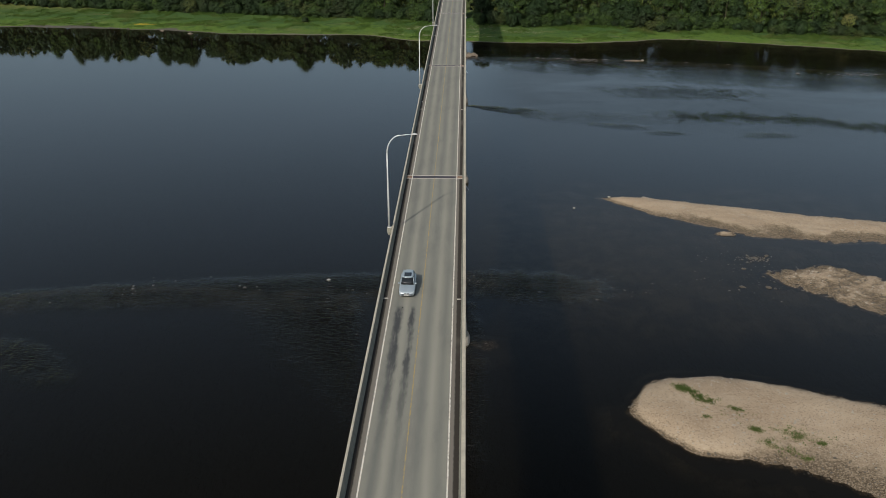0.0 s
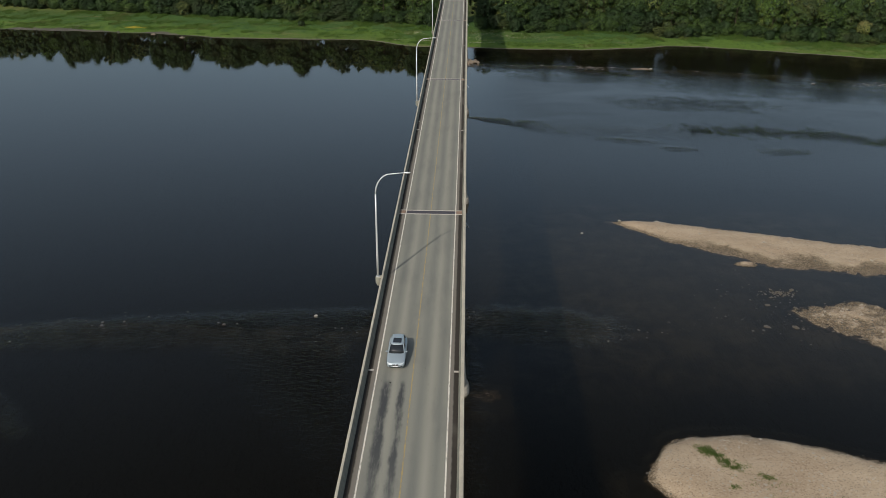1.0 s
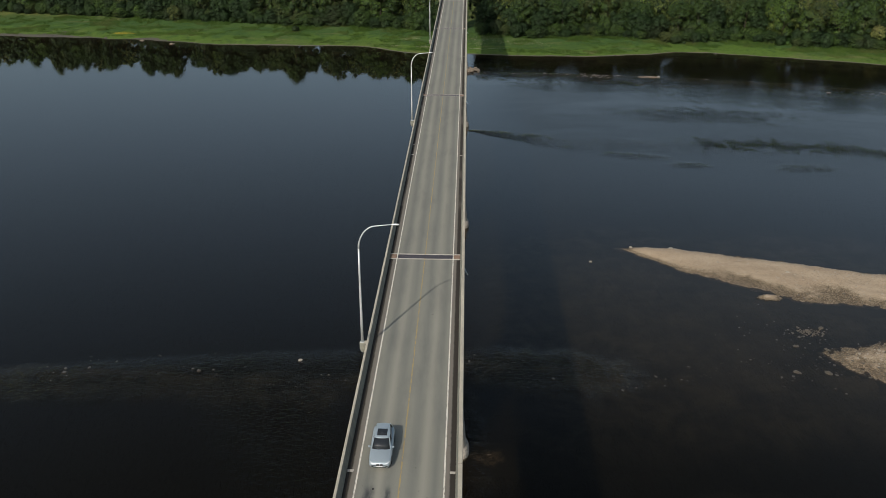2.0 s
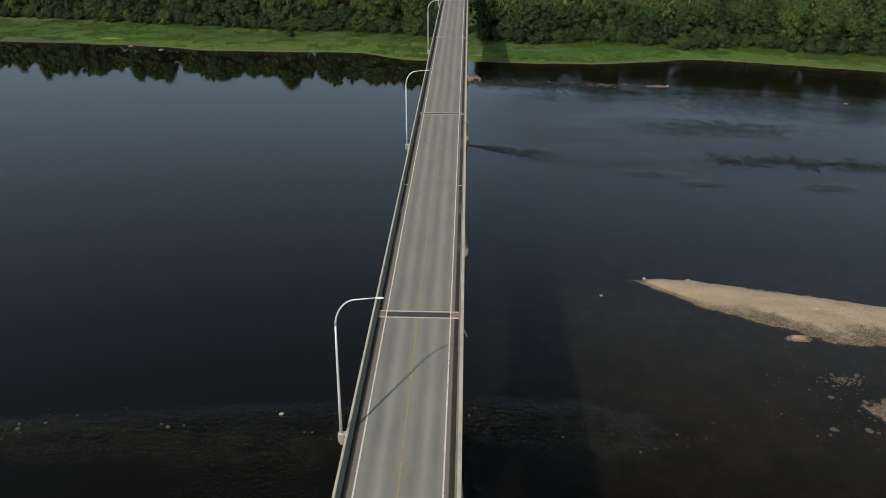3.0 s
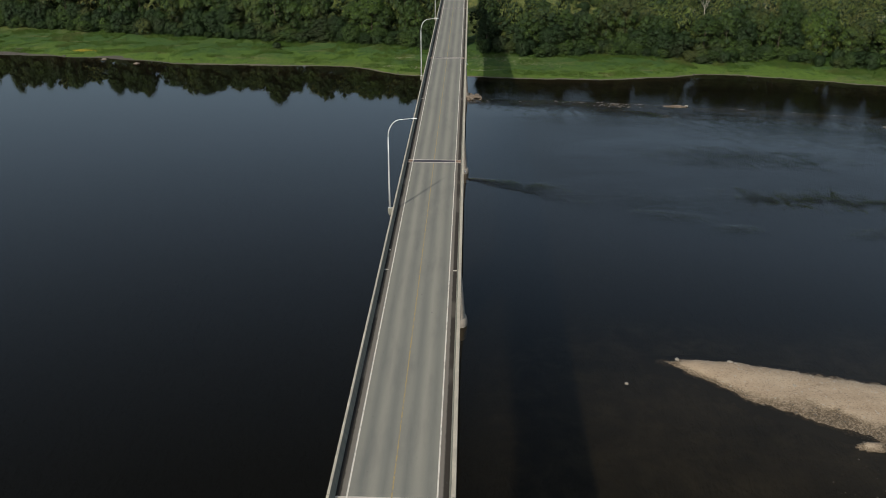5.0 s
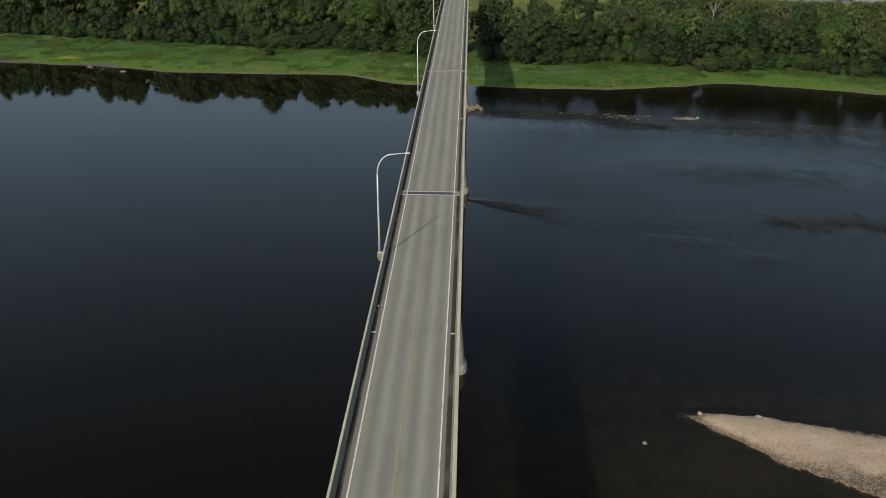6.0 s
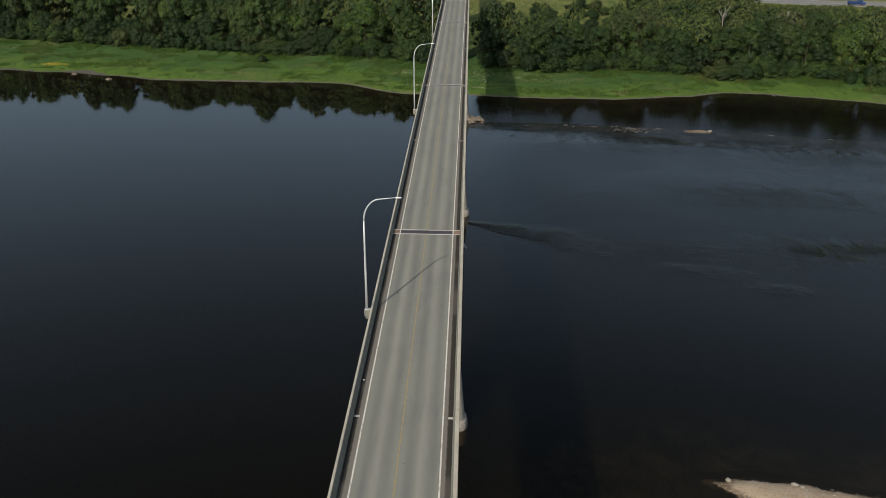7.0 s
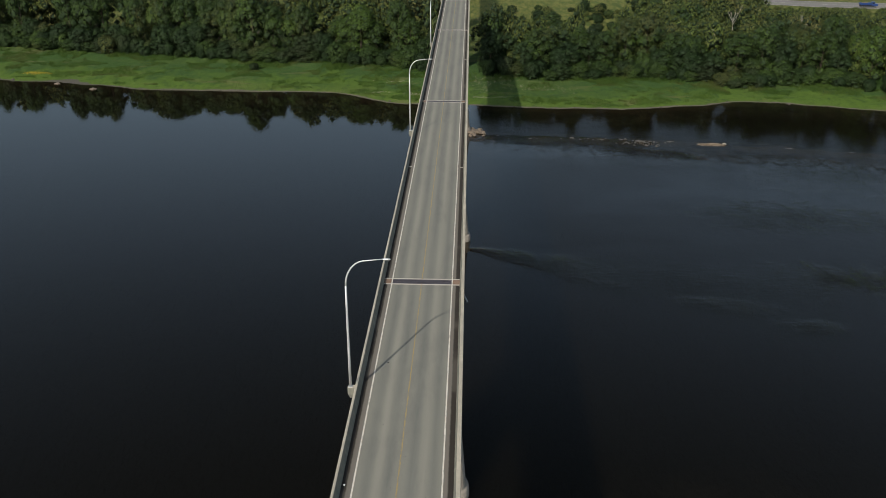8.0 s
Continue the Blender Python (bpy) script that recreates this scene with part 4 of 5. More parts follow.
for leaf, name, label in ((LEAF_A, "dark_woods", "dense dark-green woods behind the bank"), (LEAF_B, "green_woods", "dense mid-green woods behind the bank"), (LEAF_C, "olive_woods", "olive-green thinning woods behind the bank")):
    vs, ns, fs, base = [], [], [], 0
    protos = {k: crown(k + 40, KINDS[k][0], KINDS[k][1], KINDS[k][2], 950, 0.34, KINDS[k][3]) for k in range(len(KINDS)) if KINDS[k][4] is leaf}
    for k, x, y, z, s, tall, turn in back:
        if k not in protos:
            continue
        v, f, nv = protos[k]
        c, q = math.cos(turn), math.sin(turn)
        w = np.stack([(v[:, 0] * c - v[:, 1] * q) * s + x, (v[:, 0] * q + v[:, 1] * c) * s + y, v[:, 2] * tall + z], 1)
        vs.append(w)
        ns.append(np.stack([nv[:, 0] * c - nv[:, 1] * q, nv[:, 0] * q + nv[:, 1] * c, nv[:, 2]], 1))
        fs += [tuple(i + base for i in face) for face in f]
        base += len(v)
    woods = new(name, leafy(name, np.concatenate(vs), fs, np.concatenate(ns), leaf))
    tagged(woods, label, "woods", kind="stuff")


def dead_tree(seed):
    rng = random.Random(seed)
    tree = empty("dead_tree")
    tagged(tree, "bleached bare dead tree among green woods", "dead tree", "dead trees in the woods")
    bm = bmesh.new()
    fork = Vector((rng.uniform(-0.5, 0.5), rng.uniform(-0.4, 0.4), 9.5))
    tube(bm, [(0, 0, -0.3), (0.15, 0.1, 4), (fork.x * 0.6, fork.y * 0.6, 7), fork], [0.2, 0.17, 0.14, 0.11], 7)
    part("trunk", bm, DEADWOOD, tree)
    for i in range(5 + seed):
        a = i * 2.4 + rng.uniform(-0.5, 0.5)
        ln = rng.uniform(2.2, 5.2)
        root = Vector((fork.x, fork.y, 9.5 - 0.45 * i * rng.uniform(0.3, 1)))
        out = Vector((math.cos(a), math.sin(a), 0))
        mid = root + out * ln * 0.34 + Vector((0, 0, ln * 0.42))
        tip = root + out * ln * rng.uniform(0.4, 0.7) + Vector((rng.uniform(-0.4, 0.4), 0, ln * rng.uniform(0.8, 1.15)))
        bm = bmesh.new()
        tube(bm, [root, mid, tip], [0.085, 0.06, 0.02], 5)
        for q in range(4):
            b = a + rng.uniform(-1.3, 1.3)
            c = mid.lerp(tip, q / 4)
            tube(bm, [c, c + Vector((math.cos(b), math.sin(b), rng.uniform(0.3, 1.2))) * rng.uniform(0.5, 1.3)], [0.035, 0.012], 4)
        part("branch", bm, DEADWOOD, tree)
    return tree


deads = [dead_tree(k) for k in (1, 2, 3)]
for i, (x, y, s) in enumerate(DEAD_SPOTS):
    m = pose(x, y, float(ground_height(x, y)), 0, 0, i * 77) @ Matrix.Diagonal((s * 0.9, s * 0.9, s * 1.05, 1))
    if i < 3:
        deads[i].matrix_basis = m
    else:
        c = copy_thing(deads[i % 3], Matrix.Identity(4))
        c.matrix_basis = m


# ---- the highway beyond the woods ----
def ribbon(offset0, offset1, z):
    xs = axis((60, 240, 6), (240, 700, 60))
    v, f = sheet(xs, np.array([offset0, offset1]), lambda a, b: z + 0 * a)
    v[:, 1] += highway_line(v[:, 0])
    return v, f


highway = new("road", mesh_of("road", *ribbon(-11.5, 11.5, 4.12), HIGHWAY))
tagged(highway, "grey highway beyond the woods", "road", kind="structure")
for y in (-10.2, 0, 10.2):
    child("road_marking", mesh_of("road_marking", *ribbon(y - 0.15, y + 0.15, 4.127), WHITE_PAINT), highway, "white highway line")

TYRE = plain("tyre_rubber", (0.025, 0.025, 0.025), 0.85)
RIM = plain("alloy_rim", (0.45, 0.45, 0.46), 0.35, 0.8, 8, 0.08, 0.05)
GLASS_DARK = plain("tinted_car_glass", (0.02, 0.023, 0.026), 0.05, 0, 3, 0.1, 0.0)
CAR_PAINT = plain("silver_car_paint", (0.37, 0.43, 0.465), 0.32, 0.35, 30, 0.04, 0.02, 0.5)
BLACK_TRIM = plain("black_trim", (0.02, 0.02, 0.02), 0.5)
LIGHT_GLASS = plain("headlight_glass", (0.75, 0.78, 0.8), 0.12, 0.2, 20, 0.1, 0.05)
TAIL_LIGHT = plain("tail_light_red", (0.3, 0.01, 0.01), 0.2)
PLATE = plain("plate_white", (0.7, 0.7, 0.68), 0.5)
BLUE_PAINT = plain("blue_truck_paint", (0.02, 0.055, 0.19), 0.35, 0, 4, 0.15, 0.05, 0.3)


def loft(rings, close=True):
    bm = bmesh.new()
    vs = [[bm.verts.new(p) for p in r] for r in rings]
    k = len(vs[0])
    for a, b in zip(vs, vs[1:]):
        for i in range(k):
            bm.faces.new((a[i], a[(i + 1) % k], b[(i + 1) % k], b[i]))
    if close:
        bm.faces.new(vs[0][::-1])
        bm.faces.new(vs[-1])
    bmesh.ops.recalc_face_normals(bm, faces=bm.faces)
    return bm


def wheel(parent, x, y, r, w):
    bm = bmesh.new()
    prof = [(-w / 2, r * 0.62), (-w / 2, r * 0.94), (-w * 0.36, r), (w * 0.36, r), (w / 2, r * 0.94), (w / 2, r * 0.62)]
    rings = [[bm.verts.new((x + px, y + pr * math.cos(t), r + pr * math.sin(t))) for px, pr in prof] for t in (2 * math.pi * k / 20 for k in range(20))]
    for i in range(20):
        a, b = rings[i], rings[(i + 1) % 20]
        for j in range(5):
            bm.faces.new((a[j], a[j + 1], b[j + 1], b[j]))
    bmesh.ops.recalc_face_normals(bm, faces=bm.faces)
    hub = empty("wheel")
    hub.parent = parent
    part("tyre", bm, TYRE, hub, smooth=True)
    bm = bmesh.new()
    bmesh.ops.create_cone(bm, cap_ends=True, segments=20, radius1=r * 0.63, radius2=r * 0.63, depth=w * 0.8, matrix=pose(x, y, r, 0, 90, 0))
    part("rim", bm, RIM, hub)


def build_car():
    car = empty("car")
    tagged(car, "silver estate car with a dark sunroof in the bridge lane", "car")

    def ring(y, w, z0, z1, top):
        half = [(w * 0.86, z0), (w, z0 + 0.16), (w, z0 + (z1 - z0) * 0.55), (w * 0.97, z1 - 0.05), (w * 0.88, z1), (w * 0.62, top - 0.01), (w * 0.3, top + 0.012)]
        return [(-a, y, z) for a, z in half] + [(a, y, z) for a, z in half[::-1]]

    rows = [(-2.36, 0.56, 0.34, 0.5, 0.54), (-2.31, 0.7, 0.26, 0.6, 0.64), (-2.2, 0.8, 0.2, 0.66, 0.71), (-2.0, 0.86, 0.18, 0.71, 0.77), (-1.55, 0.905, 0.18, 0.79, 0.86), (-1.0, 0.91, 0.18, 0.86, 0.93), (-0.4, 0.91, 0.18, 0.9, 0.96),
            (0.6, 0.91, 0.18, 0.93, 0.98), (1.4, 0.91, 0.18, 0.95, 1.0), (1.85, 0.89, 0.2, 0.96, 1.03), (2.15, 0.84, 0.24, 0.94, 1.02), (2.28, 0.76, 0.3, 0.84, 0.9), (2.34, 0.62, 0.36, 0.66, 0.7)]
    part("body", loft([ring(*r) for r in rows]), CAR_PAINT, car, "silver painted body", True)

    def cab(z, y0, y1, w0, w1, bulge=0.08):
        side = [(w0, y0 + 0.05), (w0 * 1.03, y0 + (y1 - y0) * 0.35), ((w0 + w1) / 2 * 1.03, y0 + (y1 - y0) * 0.65), (w1, y1 - 0.05)]
        nose, tail = [(w0 * 0.5, y0 - bulge * 0.75), (0, y0 - bulge)], [(w1 * 0.5, y1 + bulge * 0.6), (0, y1 + bulge * 0.8)]
        right = nose[::-1] + side + tail
        return [(a, b, z) for a, b in right] + [(-a, b, z) for a, b in right[::-1][1:-1]]

    part("window_glass", loft([cab(0.93, -0.86, 2.14, 0.77, 0.68), cab(1.2, -0.46, 2.02, 0.7, 0.61), cab(1.47, -0.08, 1.78, 0.61, 0.5)]), GLASS_DARK, car, "dark tinted windows all round", True)
    part("roof", loft([cab(1.45, -0.12, 1.86, 0.635, 0.53), cab(1.495, -0.08, 1.8, 0.62, 0.51), cab(1.53, 0.08, 1.6, 0.5, 0.4)]), CAR_PAINT, car, "silver roof", True)
    for a, b in (((0.785, -0.86, 0.93), (0.63, -0.09, 1.475)), ((0.775, 0.55, 0.95), (0.61, 0.55, 1.475)), ((0.69, 2.12, 0.98), (0.52, 1.78, 1.475))):
        for sx in (-1, 1):
            bm = bmesh.new()
            tube(bm, [(a[0] * sx, a[1], a[2]), (b[0] * sx, b[1], b[2])], [0.055, 0.045], 6)
            part("pillar", bm, CAR_PAINT, car)
    bm = bmesh.new()
    box(bm, -0.41, 0.41, 0.1, 1.0, 1.515, 1.545, 0.012)
    part("sunroof", bm, GLASS_DARK, car, "dark glass sunroof")
    for sx in (-1, 1):
        bm = bmesh.new()
        box(bm, 0.96 * sx - 0.1, 0.96 * sx + 0.1, -0.72, -0.58, 0.94, 1.06, 0.035)
        part("mirror", bm, CAR_PAINT, car)
        bm = bmesh.new()
        tube(bm, [(0.4 * sx, -2.3, 0.58), (0.62 * sx, -2.24, 0.62), (0.8 * sx, -2.04, 0.66)], [0.05, 0.062, 0.045], 8)
        part("headlight", bm, LIGHT_GLASS, car, "clear slanted headlight")
        bm = bmesh.new()
        tube(bm, [(0.47 * sx, -2.345, 0.36), (0.6 * sx, -2.31, 0.4), (0.72 * sx, -2.22, 0.4)], [0.04, 0.06, 0.04], 8)
        part("air_intake", bm, BLACK_TRIM, car)
        bm = bmesh.new()
        tube(bm, [(0.42 * sx, 2.32, 0.8), (0.64 * sx, 2.27, 0.82), (0.79 * sx, 2.12, 0.84)], [0.045, 0.06, 0.045], 8)
        part("tail_light", bm, TAIL_LIGHT, car, "red tail light")
        bm = bmesh.new()
        box(bm, 0.15 * sx - 0.13, 0.15 * sx + 0.13, -2.385, -2.3, 0.47, 0.6, 0.035)
        part("grille", bm, BLACK_TRIM, car, "black rounded grille")
        bm = bmesh.new()
        tube(bm, [(0.05 * sx + 0.02, -0.99, 0.955), (0.52 * sx + 0.02, -0.93, 0.965)], [0.012, 0.012], 5)
        part("wiper", bm, BLACK_TRIM, car)
        for y in (-1.4, 1.42):
            wheel(car, 0.82 * sx, y, 0.33, 0.2)
    bm = bmesh.new()
    box(bm, -0.5, 0.5, -2.372, -2.33, 0.3, 0.35, 0.012)
    part("lower_grille", bm, BLACK_TRIM, car)
    bm = bmesh.new()
    box(bm, -0.26, 0.26, -2.39, -2.36, 0.36, 0.46)
    part("plate", bm, PLATE, car, "plain pale plate")
    return car


car = build_car()
car.matrix_basis = pose(-1.72, -39.55, DECK + 0.002) @ Matrix.Diagonal((1.0, 1.04, 1.02, 1))


def build_truck():
    truck = empty("dump_truck")
    tagged(truck, "blue dump truck with an open bed on the highway", "truck")
    bm = bmesh.new()
    box(bm, -4.8, 4.4, -0.5, 0.5, 0.75, 1.05, 0.03)
    part("chassis", bm, BLACK_TRIM, truck)
    def rect(z, x0, x1, w):
        return [(x0, -w, z), (x1, -w, z), (x1, w, z), (x0, w, z)]
    part("bed", loft([rect(1.15, -4.6, 0.7, 1.05), rect(2.4, -5.0, 1.0, 1.25), rect(2.4, -4.9, 0.9, 1.15), rect(1.35, -4.5, 0.6, 0.95)]), BLUE_PAINT, truck, "blue tipping bed")
    bm = bmesh.new()
    heap = []
    for i in range(9):
        u = i / 8
        h = 1.9 + 0.75 * math.sin(math.pi * u) ** 0.7 + 0.08 * math.sin(i * 2.7)
        heap.append([(-4.75 + 5.5 * u, w * 1.1, 1.7 if abs(w) == 1 else h - 0.35 * w * w) for w in (-1, -0.6, 0, 0.6, 1)])
    part("load", loft(heap), STONE_WARM, truck, "heaped brown gravel load")
    bm = bmesh.new()
    box(bm, 1.25, 3.0, -1.15, 1.15, 1.0, 2.95, 0.12)
    part("cab", bm, BLUE_PAINT, truck, "blue cab")
    bm = bmesh.new()
    box(bm, 2.9, 4.7, -0.95, 0.95, 0.8, 1.95, 0.15)
    part("bonnet", bm, BLUE_PAINT, truck, "blue bonnet")
    bm = bmesh.new()
    box(bm, 2.94, 3.03, -0.98, 0.98, 2.05, 2.75, 0.02)
    part("windscreen", bm, GLASS_DARK, truck)
    for sy in (-1, 1):
        bm = bmesh.new()
        box(bm, 1.75, 2.7, 1.13 * sy - 0.04, 1.13 * sy + 0.04, 2.0, 2.65, 0.02)
        part("side_window", bm, GLASS_DARK, truck)
    for x in (-3.6, -2.2, 3.7):
        for sy in (-1, 1):
            hub = empty("wheel")
            hub.parent = truck
            for name, r, d, mat in (("tyre", 0.52, 0.34, TYRE), ("rim", 0.3, 0.37, RIM)):
                bm = bmesh.new()
                bmesh.ops.create_cone(bm, cap_ends=True, segments=18, radius1=r, radius2=r, depth=d, matrix=pose(x, 0.98 * sy, 0.52, 90, 0, 0))
                part(name, bm, mat, hub)
    return truck


truck = build_truck()
truck.matrix_basis = pose(219.5, 486.3, 4.13, 0, 0, -3)


# ---- stones ----
def stone_mesh(seed, rough=0.25, sub=1):
    bm = bmesh.new()
    bmesh.ops.create_icosphere(bm, subdivisions=sub, radius=1)
    for w in bm.verts:
        w.co *= 1 + rough * noise.noise(w.co * 1.3 + Vector((seed * 7.1, 0, 0)))
        w.co.z *= 0.6
    v = np.array([w.co[:] for w in bm.verts])
    f = [[w.index for w in face.verts] for face in bm.faces]
    bm.free()
    return v, f


STONES = [stone_mesh(k) for k in range(5)]


def scatter(name, label, sites, mat):
    vs, fs, base = [], [], 0
    rng = random.Random(7)
    for x, y, z, r in sites:
        v, f = STONES[rng.randrange(5)]
        a = rng.uniform(0, 6.28)
        c, q = math.cos(a) * r, math.sin(a) * r
        sx = rng.uniform(0.7, 1.5)
        vs.append(np.stack([v[:, 0] * sx * c - v[:, 1] * q + x, v[:, 0] * sx * q + v[:, 1] * c + y, v[:, 2] * r * rng.uniform(0.6, 1.1) + z], 1))
        fs += [tuple(i + base for i in t) for t in f]
        base += len(v)
    ob = new(name, mesh_of(name, np.concatenate(vs), fs, mat))
    return tagged(ob, label, "stones", kind="stuff")


def stones_on_bars():
    rng = np.random.RandomState(11)
    out, awash = [], []
    for key, n in (("south", 2300), ("north", 1900), ("rubble", 2600)):
        bx, top, low, peak = BARS[key]
        xs = rng.uniform(bx[0] - 3, bx[-1], n * 3)
        ys = rng.uniform(min(low) - 3, max(top) + 2, n * 3)
        zs = bar_height(xs, ys, key)
        keep = zs > -0.18
        for x, y, z in list(zip(xs[keep], ys[keep], zs[keep]))[:n]:
            edge = z < 0.3
            r = rng.exponential(0.045) + (0.06 if edge else 0.04)
            (awash if edge else out).append((x, y, z + 0.02, min(r, 0.45)))
    return out, awash


out, awash = stones_on_bars()
scatter("bar_stones", "pale cobbles scattered over the gravel bars", out, STONE)
rng = np.random.RandomState(12)
for x in np.arange(-85, 66, 0.28):
    y = 22 + 0.08 * min(x, 0) + float(value_noise(x, 0.0, 0.06, 9)) * 3 + rng.normal(0, 2.2)
    if rng.uniform() < 0.55:
        awash.append((x, y, -0.06 - abs(rng.normal(0, 0.05)), 0.1 + rng.exponential(0.07)))
for _ in range(220):
    awash.append((rng.normal(61, 5), rng.normal(33, 6), -0.06, 0.07 + rng.exponential(0.06)))
for _ in range(90):
    awash.append((rng.normal(64.5, 1.6), rng.normal(36.5, 0.9), 0.0, 0.1 + rng.exponential(0.07)))
scatter("shallows_stones", "wet brown stones awash in the shallows", awash, plain("wet_stone", (0.085, 0.07, 0.05), 0.6, 0, 1.5, 0.45, 0.5))
ledge = []
for x in np.arange(8, 62, 0.25):
    y = 243 - 0.0012 * max(0, x - 20) ** 2 + rng.normal(0, 0.9)
    if rng.uniform() < (0.5 if x < 40 else 0.3):
        ledge.append((x, y, -0.09, 0.1 + rng.exponential(0.12)))
for _ in range(60):
    ledge.append((rng.normal(56, 3), rng.normal(239, 1.2), 0.0, 0.16 + rng.exponential(0.14)))
for _ in range(50):
    ledge.append((rng.normal(159, 6), rng.normal(215, 1.0) , -0.05, 0.2 + rng.exponential(0.14)))
for x in np.arange(-230, 200, 0.7):
    y = float(shore(x)) + rng.normal(0.6, 0.6)
    if rng.uniform() < 0.4:
        ledge.append((x, y, float(ground_height(x, y)) + 0.03, 0.08 + rng.exponential(0.1)))
scatter("ledge_stones", "tan stones along the far shore and a rocky ledge", ledge, plain("ledge_stone", (0.085, 0.076, 0.06), 0.8, 0, 1.2, 0.5, 0.6))

v, f = sheet(axis((68, 82, 0.6)), axis((234, 243, 0.6)), lambda a, b: 0.3 - ((a - 75) / 5.2) ** 2 * 0.5 - ((b - 238.6) / 1.9) ** 2 * 0.5 + value_noise(a, b, 0.6, 21) * 0.1)
islet = new("gravel_islet", mesh_of("gravel_islet", v, f, SAND, True))
tagged(islet, "tiny pale gravel islet near the far shore", "gravel bar", "gravel bars in the river", "structure")


v, f = sheet(axis((4.6, 12.6, 0.4)), axis((-4.2, 3.4, 0.4)), lambda a, b: -0.02 - ((a - 8.3) / 2.6) ** 2 * 0.16 - ((b + 0.6) / 2.0) ** 2 * 0.16 + value_noise(a, b, 0.8, 23) * 0.1)
apron = new("gravel_apron", mesh_of("gravel_apron", v, f, SAND, True))
tagged(apron, "brown gravel just under the water beside a pier", "gravel bar", "gravel bars in the river", "structure")


def boulder(x, y, z, r, seed, mat, label, group):
    v, f = stone_mesh(seed, 0.5, 2)
    ob = new("boulder", mesh_of("boulder", v * r, f, mat))
    ob.matrix_basis = pose(x, y, z, 0, 0, seed * 50)
    return tagged(ob, label, "boulder", group)


rng = random.Random(3)
for k in range(22):
    boulder(5.6 + rng.uniform(0, 4.6) * rng.uniform(0.4, 1), 247 + rng.uniform(-3.6, 3.4), rng.uniform(-0.1, 0.4), rng.uniform(0.35, 0.95), k, STONE_WARM, "tan boulder heaped at the pier's foot", "boulders at the pier")
boulder(-21.4, 23.8, -0.08, 0.36, 31, STONE, "pale rock just above the dark water", "rocks in the river")
boulder(30.7, 64.6, 0.0, 0.35, 32, STONE, "pale rock just above the dark water", "rocks in the river")
boulder(78.6, 238.6, 0.2, 0.6, 33, STONE, "pale rock just above the dark water", "rocks in the river")
boulder(-127, 295, -0.3, 1.3, 34, STONE_WARM, "pale flat rock just above the dark water", "rocks in the river")
boulder(-143, 302.4, -0.3, 1.2, 35, STONE_WARM, "pale flat rock just above the dark water", "rocks in the river")
boulder(40, 71.8, 0.3, 0.35, 36, STONE, "pale rock at the gravel bar's tip", "rocks in the river")


# ---- grass and weeds ----
def tufts(name, label, sites, mat, category="grass"):
    rng = np.random.RandomState(9)
    vs, fs, base = [], [], 0
    for x, y, z, h, w in sites:
        for k in range(5):
            a = rng.uniform(0, 6.28)
            bx, by = x + rng.normal(0, w), y + rng.normal(0, w)
            dx, dy = math.cos(a) * 0.07, math.sin(a) * 0.07
            lx, ly = rng.uniform(-0.6, 0.6, 2) * h
            vs += [(bx - dx, by - dy, z - 0.05), (bx + dx, by + dy, z - 0.05), (bx + lx, by + ly, z + h * rng.uniform(0.7, 1.1))]
            fs.append((base, base + 1, base + 2))
            base += 3
    ob = new(name, mesh_of(name, vs, fs, mat))
    return tagged(ob, label, category, kind="stuff")


rng = np.random.RandomState(14)
xs = rng.uniform(-260, 215, 70000)
ds = rng.uniform(3.0, 48, 70000)
ys = shore(xs) + ds
near_wood = np.clip((ys - wood_edge(xs) + 16) / 16, 0, 1)
keep = (ys < wood_edge(xs) + 3) & (value_noise(xs, ys, 0.13, 15) + 0.6 * value_noise(xs, ys, 0.42, 16) + 0.35 * near_wood + rng.uniform(-0.25, 0.25, 70000) > 0.3)
xs, ys = xs[keep], ys[keep]
zs = ground_height(xs, ys)
hs = rng.uniform(0.3, 0.6, len(xs)) * (1 + np.clip((ys - wood_edge(xs) + 14) / 14, 0, 1) * 1.3)
tufts("bank_grass", "long bright-green grass on the far bank", list(zip(xs, ys, zs, hs, hs * 0 + 0.4)), GRASS)

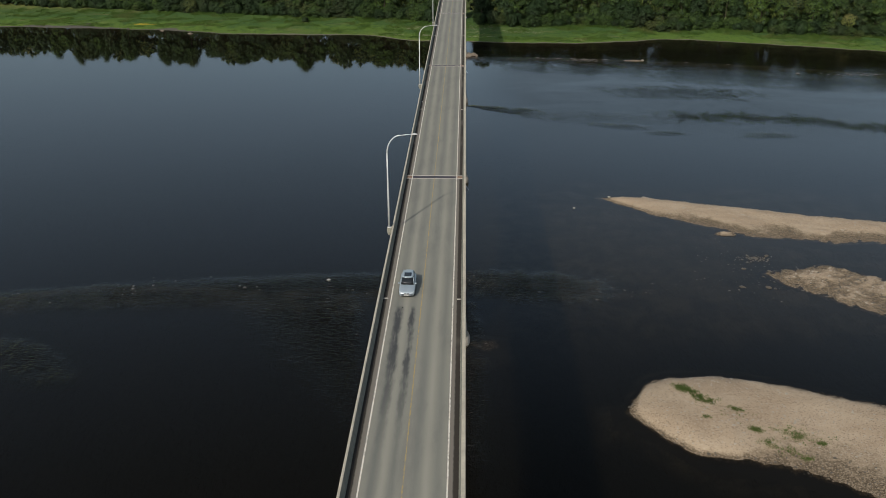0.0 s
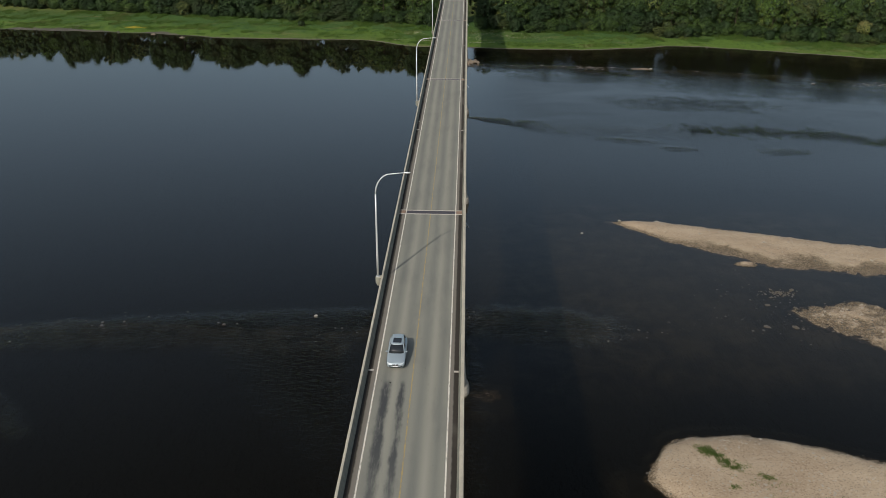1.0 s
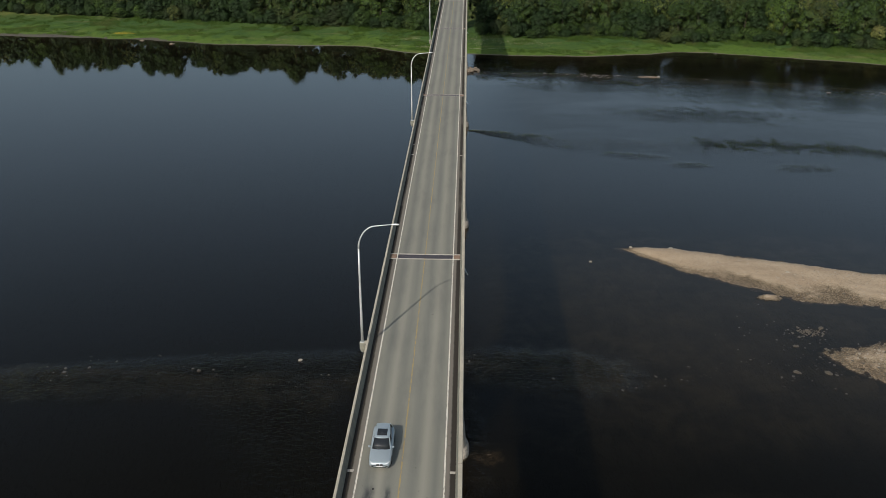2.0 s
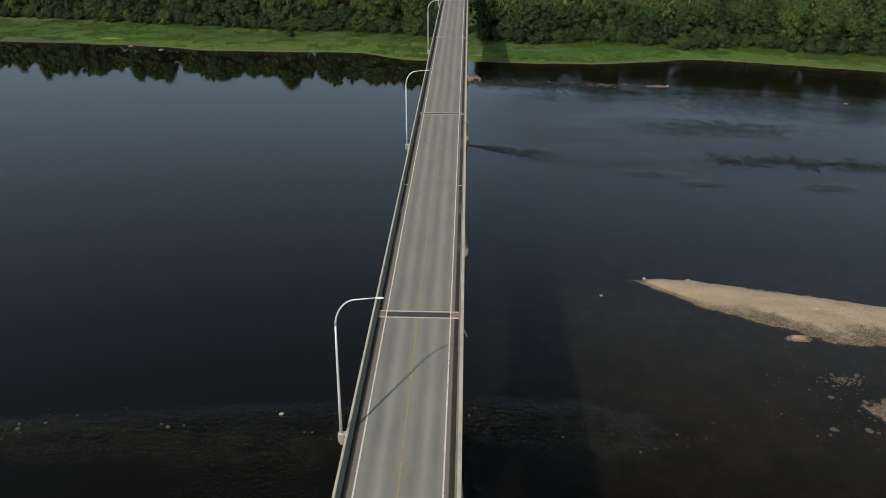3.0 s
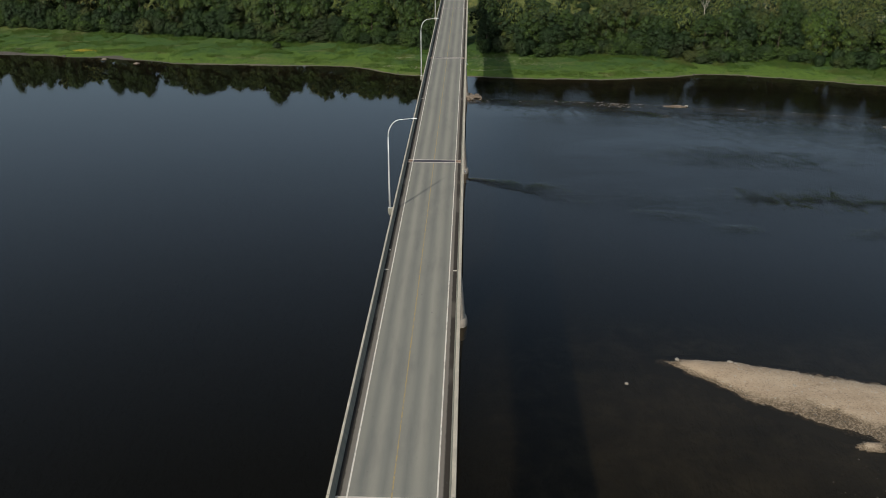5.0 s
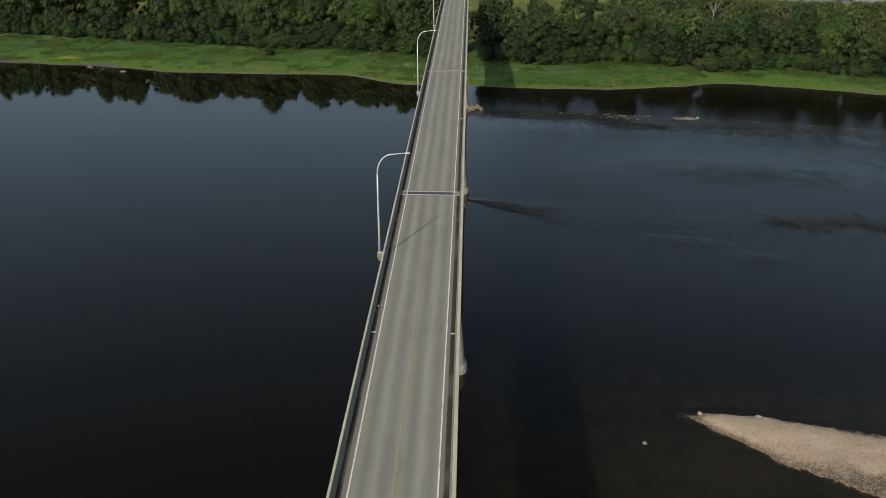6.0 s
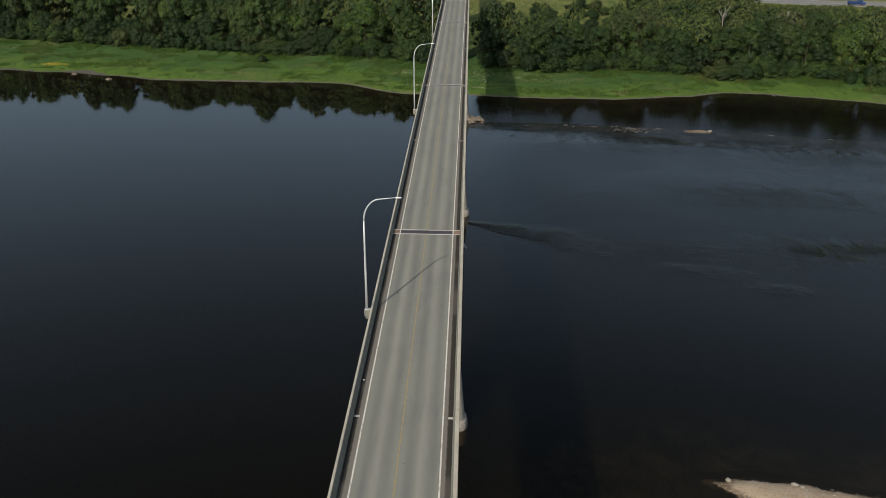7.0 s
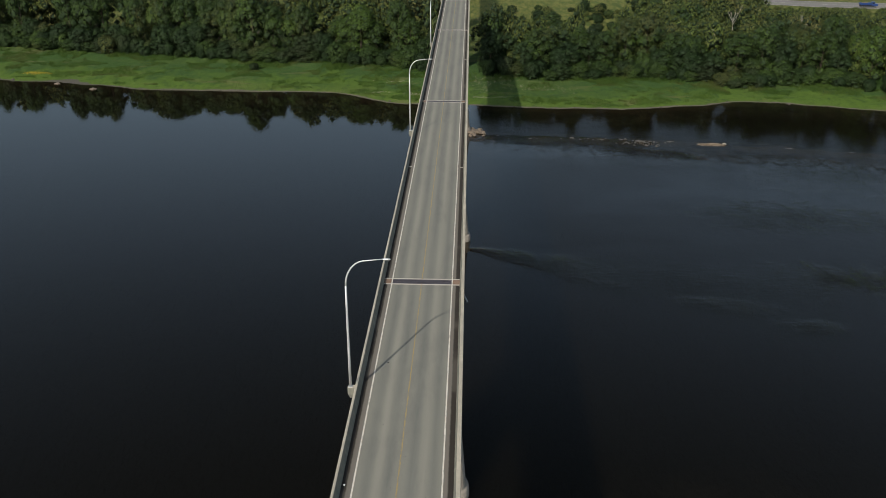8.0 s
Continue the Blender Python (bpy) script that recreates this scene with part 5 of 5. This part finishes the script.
weeds = []
for x0, y0, x1, y1, n, spread in ((37.2, -14.4, 41.3, -19.3, 900, 0.6), (44.1, -20.4, 45, -20.8, 120, 0.5), (39.5, -22.8, 40, -22.8, 40, 0.4), (45.6, -24.8, 46.6, -25.2, 140, 0.5), (46.8, -27, 50.2, -30, 260, 0.8),
                                  (50.8, -24, 52.2, -26.8, 230, 0.7), (54.4, -27.4, 55.2, -27.8, 90, 0.4), (51, -30.6, 51.8, -31, 70, 0.4), (40, -18, 46, -24, 60, 1.8), (48, -24, 57, -28, 110, 1.5)):
    for _ in range(n):
        u = rng.uniform()
        x, y = x0 + (x1 - x0) * u + rng.normal(0, spread), y0 + (y1 - y0) * u + rng.normal(0, spread * 0.55)
        if value_noise(x, y, 1.3, 41) + 0.6 * value_noise(x, y, 3.0, 42) < rng.uniform(-0.7, 0.1):
            continue
        h = rng.uniform(0.08, 0.22)
        weeds.append((x, y, float(bar_height(x, y, "south")), h, 0.16))
tufts("bar_weeds", "low green weeds growing on the gravel bar", weeds, WEED, "weeds")

flowers = []
for x0, y0, n, sx, sy in ((9, 302, 70, 2.5, 6), (16, 312, 70, 3, 3), (24, 302, 70, 6, 3), (36, 298, 40, 4, 2), (9, 287.2, 30, 2, 0.5), (16, 287.6, 25, 2, 0.4), (-21.5, 308, 30, 3, 1), (-13.5, 290, 50, 2.5, 0.8), (-26, 292.5, 25, 2, 0.5)):
    for _ in range(n):
        x, y = rng.normal(x0, sx), rng.normal(y0, sy)
        if shore(x) + 1 < y < wood_edge(x):
            flowers.append((x, y, float(ground_height(x, y)) + 0.35, rng.uniform(0.1, 0.2), 0.25))
tufts("white_flowers", "pale flower heads scattered over the grassy bank", flowers, plain("pale_petals", (0.3, 0.31, 0.2), 0.8, 0, 3, 0.15, 0.1), "flowers")
flowers = []
for _ in range(150):
    x, y = rng.normal(-156, 2.6), rng.normal(314.5, 1.0)
    flowers.append((x, y, float(ground_height(x, y)) + 0.3, rng.uniform(0.12, 0.25), 0.3))
tufts("yellow_flowers", "patch of yellow flowers low on the bank", flowers, plain("yellow_petals", (0.42, 0.33, 0.03), 0.8, 0, 3, 0.2, 0.1), "flowers")


def scrap(name, label, x, y, r, mat):
    """A crumpled scrap lying on the shoulder."""
    v, f = stone_mesh(int(x * 7 + y) % 17, 0.7, 1)
    ob = new(name, mesh_of(name, v * r, f, mat))
    ob.matrix_basis = pose(x, y, DECK + r * 0.45, 0, 0, 40)
    return tagged(ob, label, "litter", "litter on the bridge")


scrap("litter", "crumpled pale paper scrap beside the barrier", -4.1, 47.7, 0.13, PLATE)
scrap("litter", "small dark rubber scrap on the asphalt", -2.0, -44.3, 0.09, TYRE)
scrap("litter", "small dark rubber scrap on the asphalt", -2.3, 66.0, 0.08, TYRE)
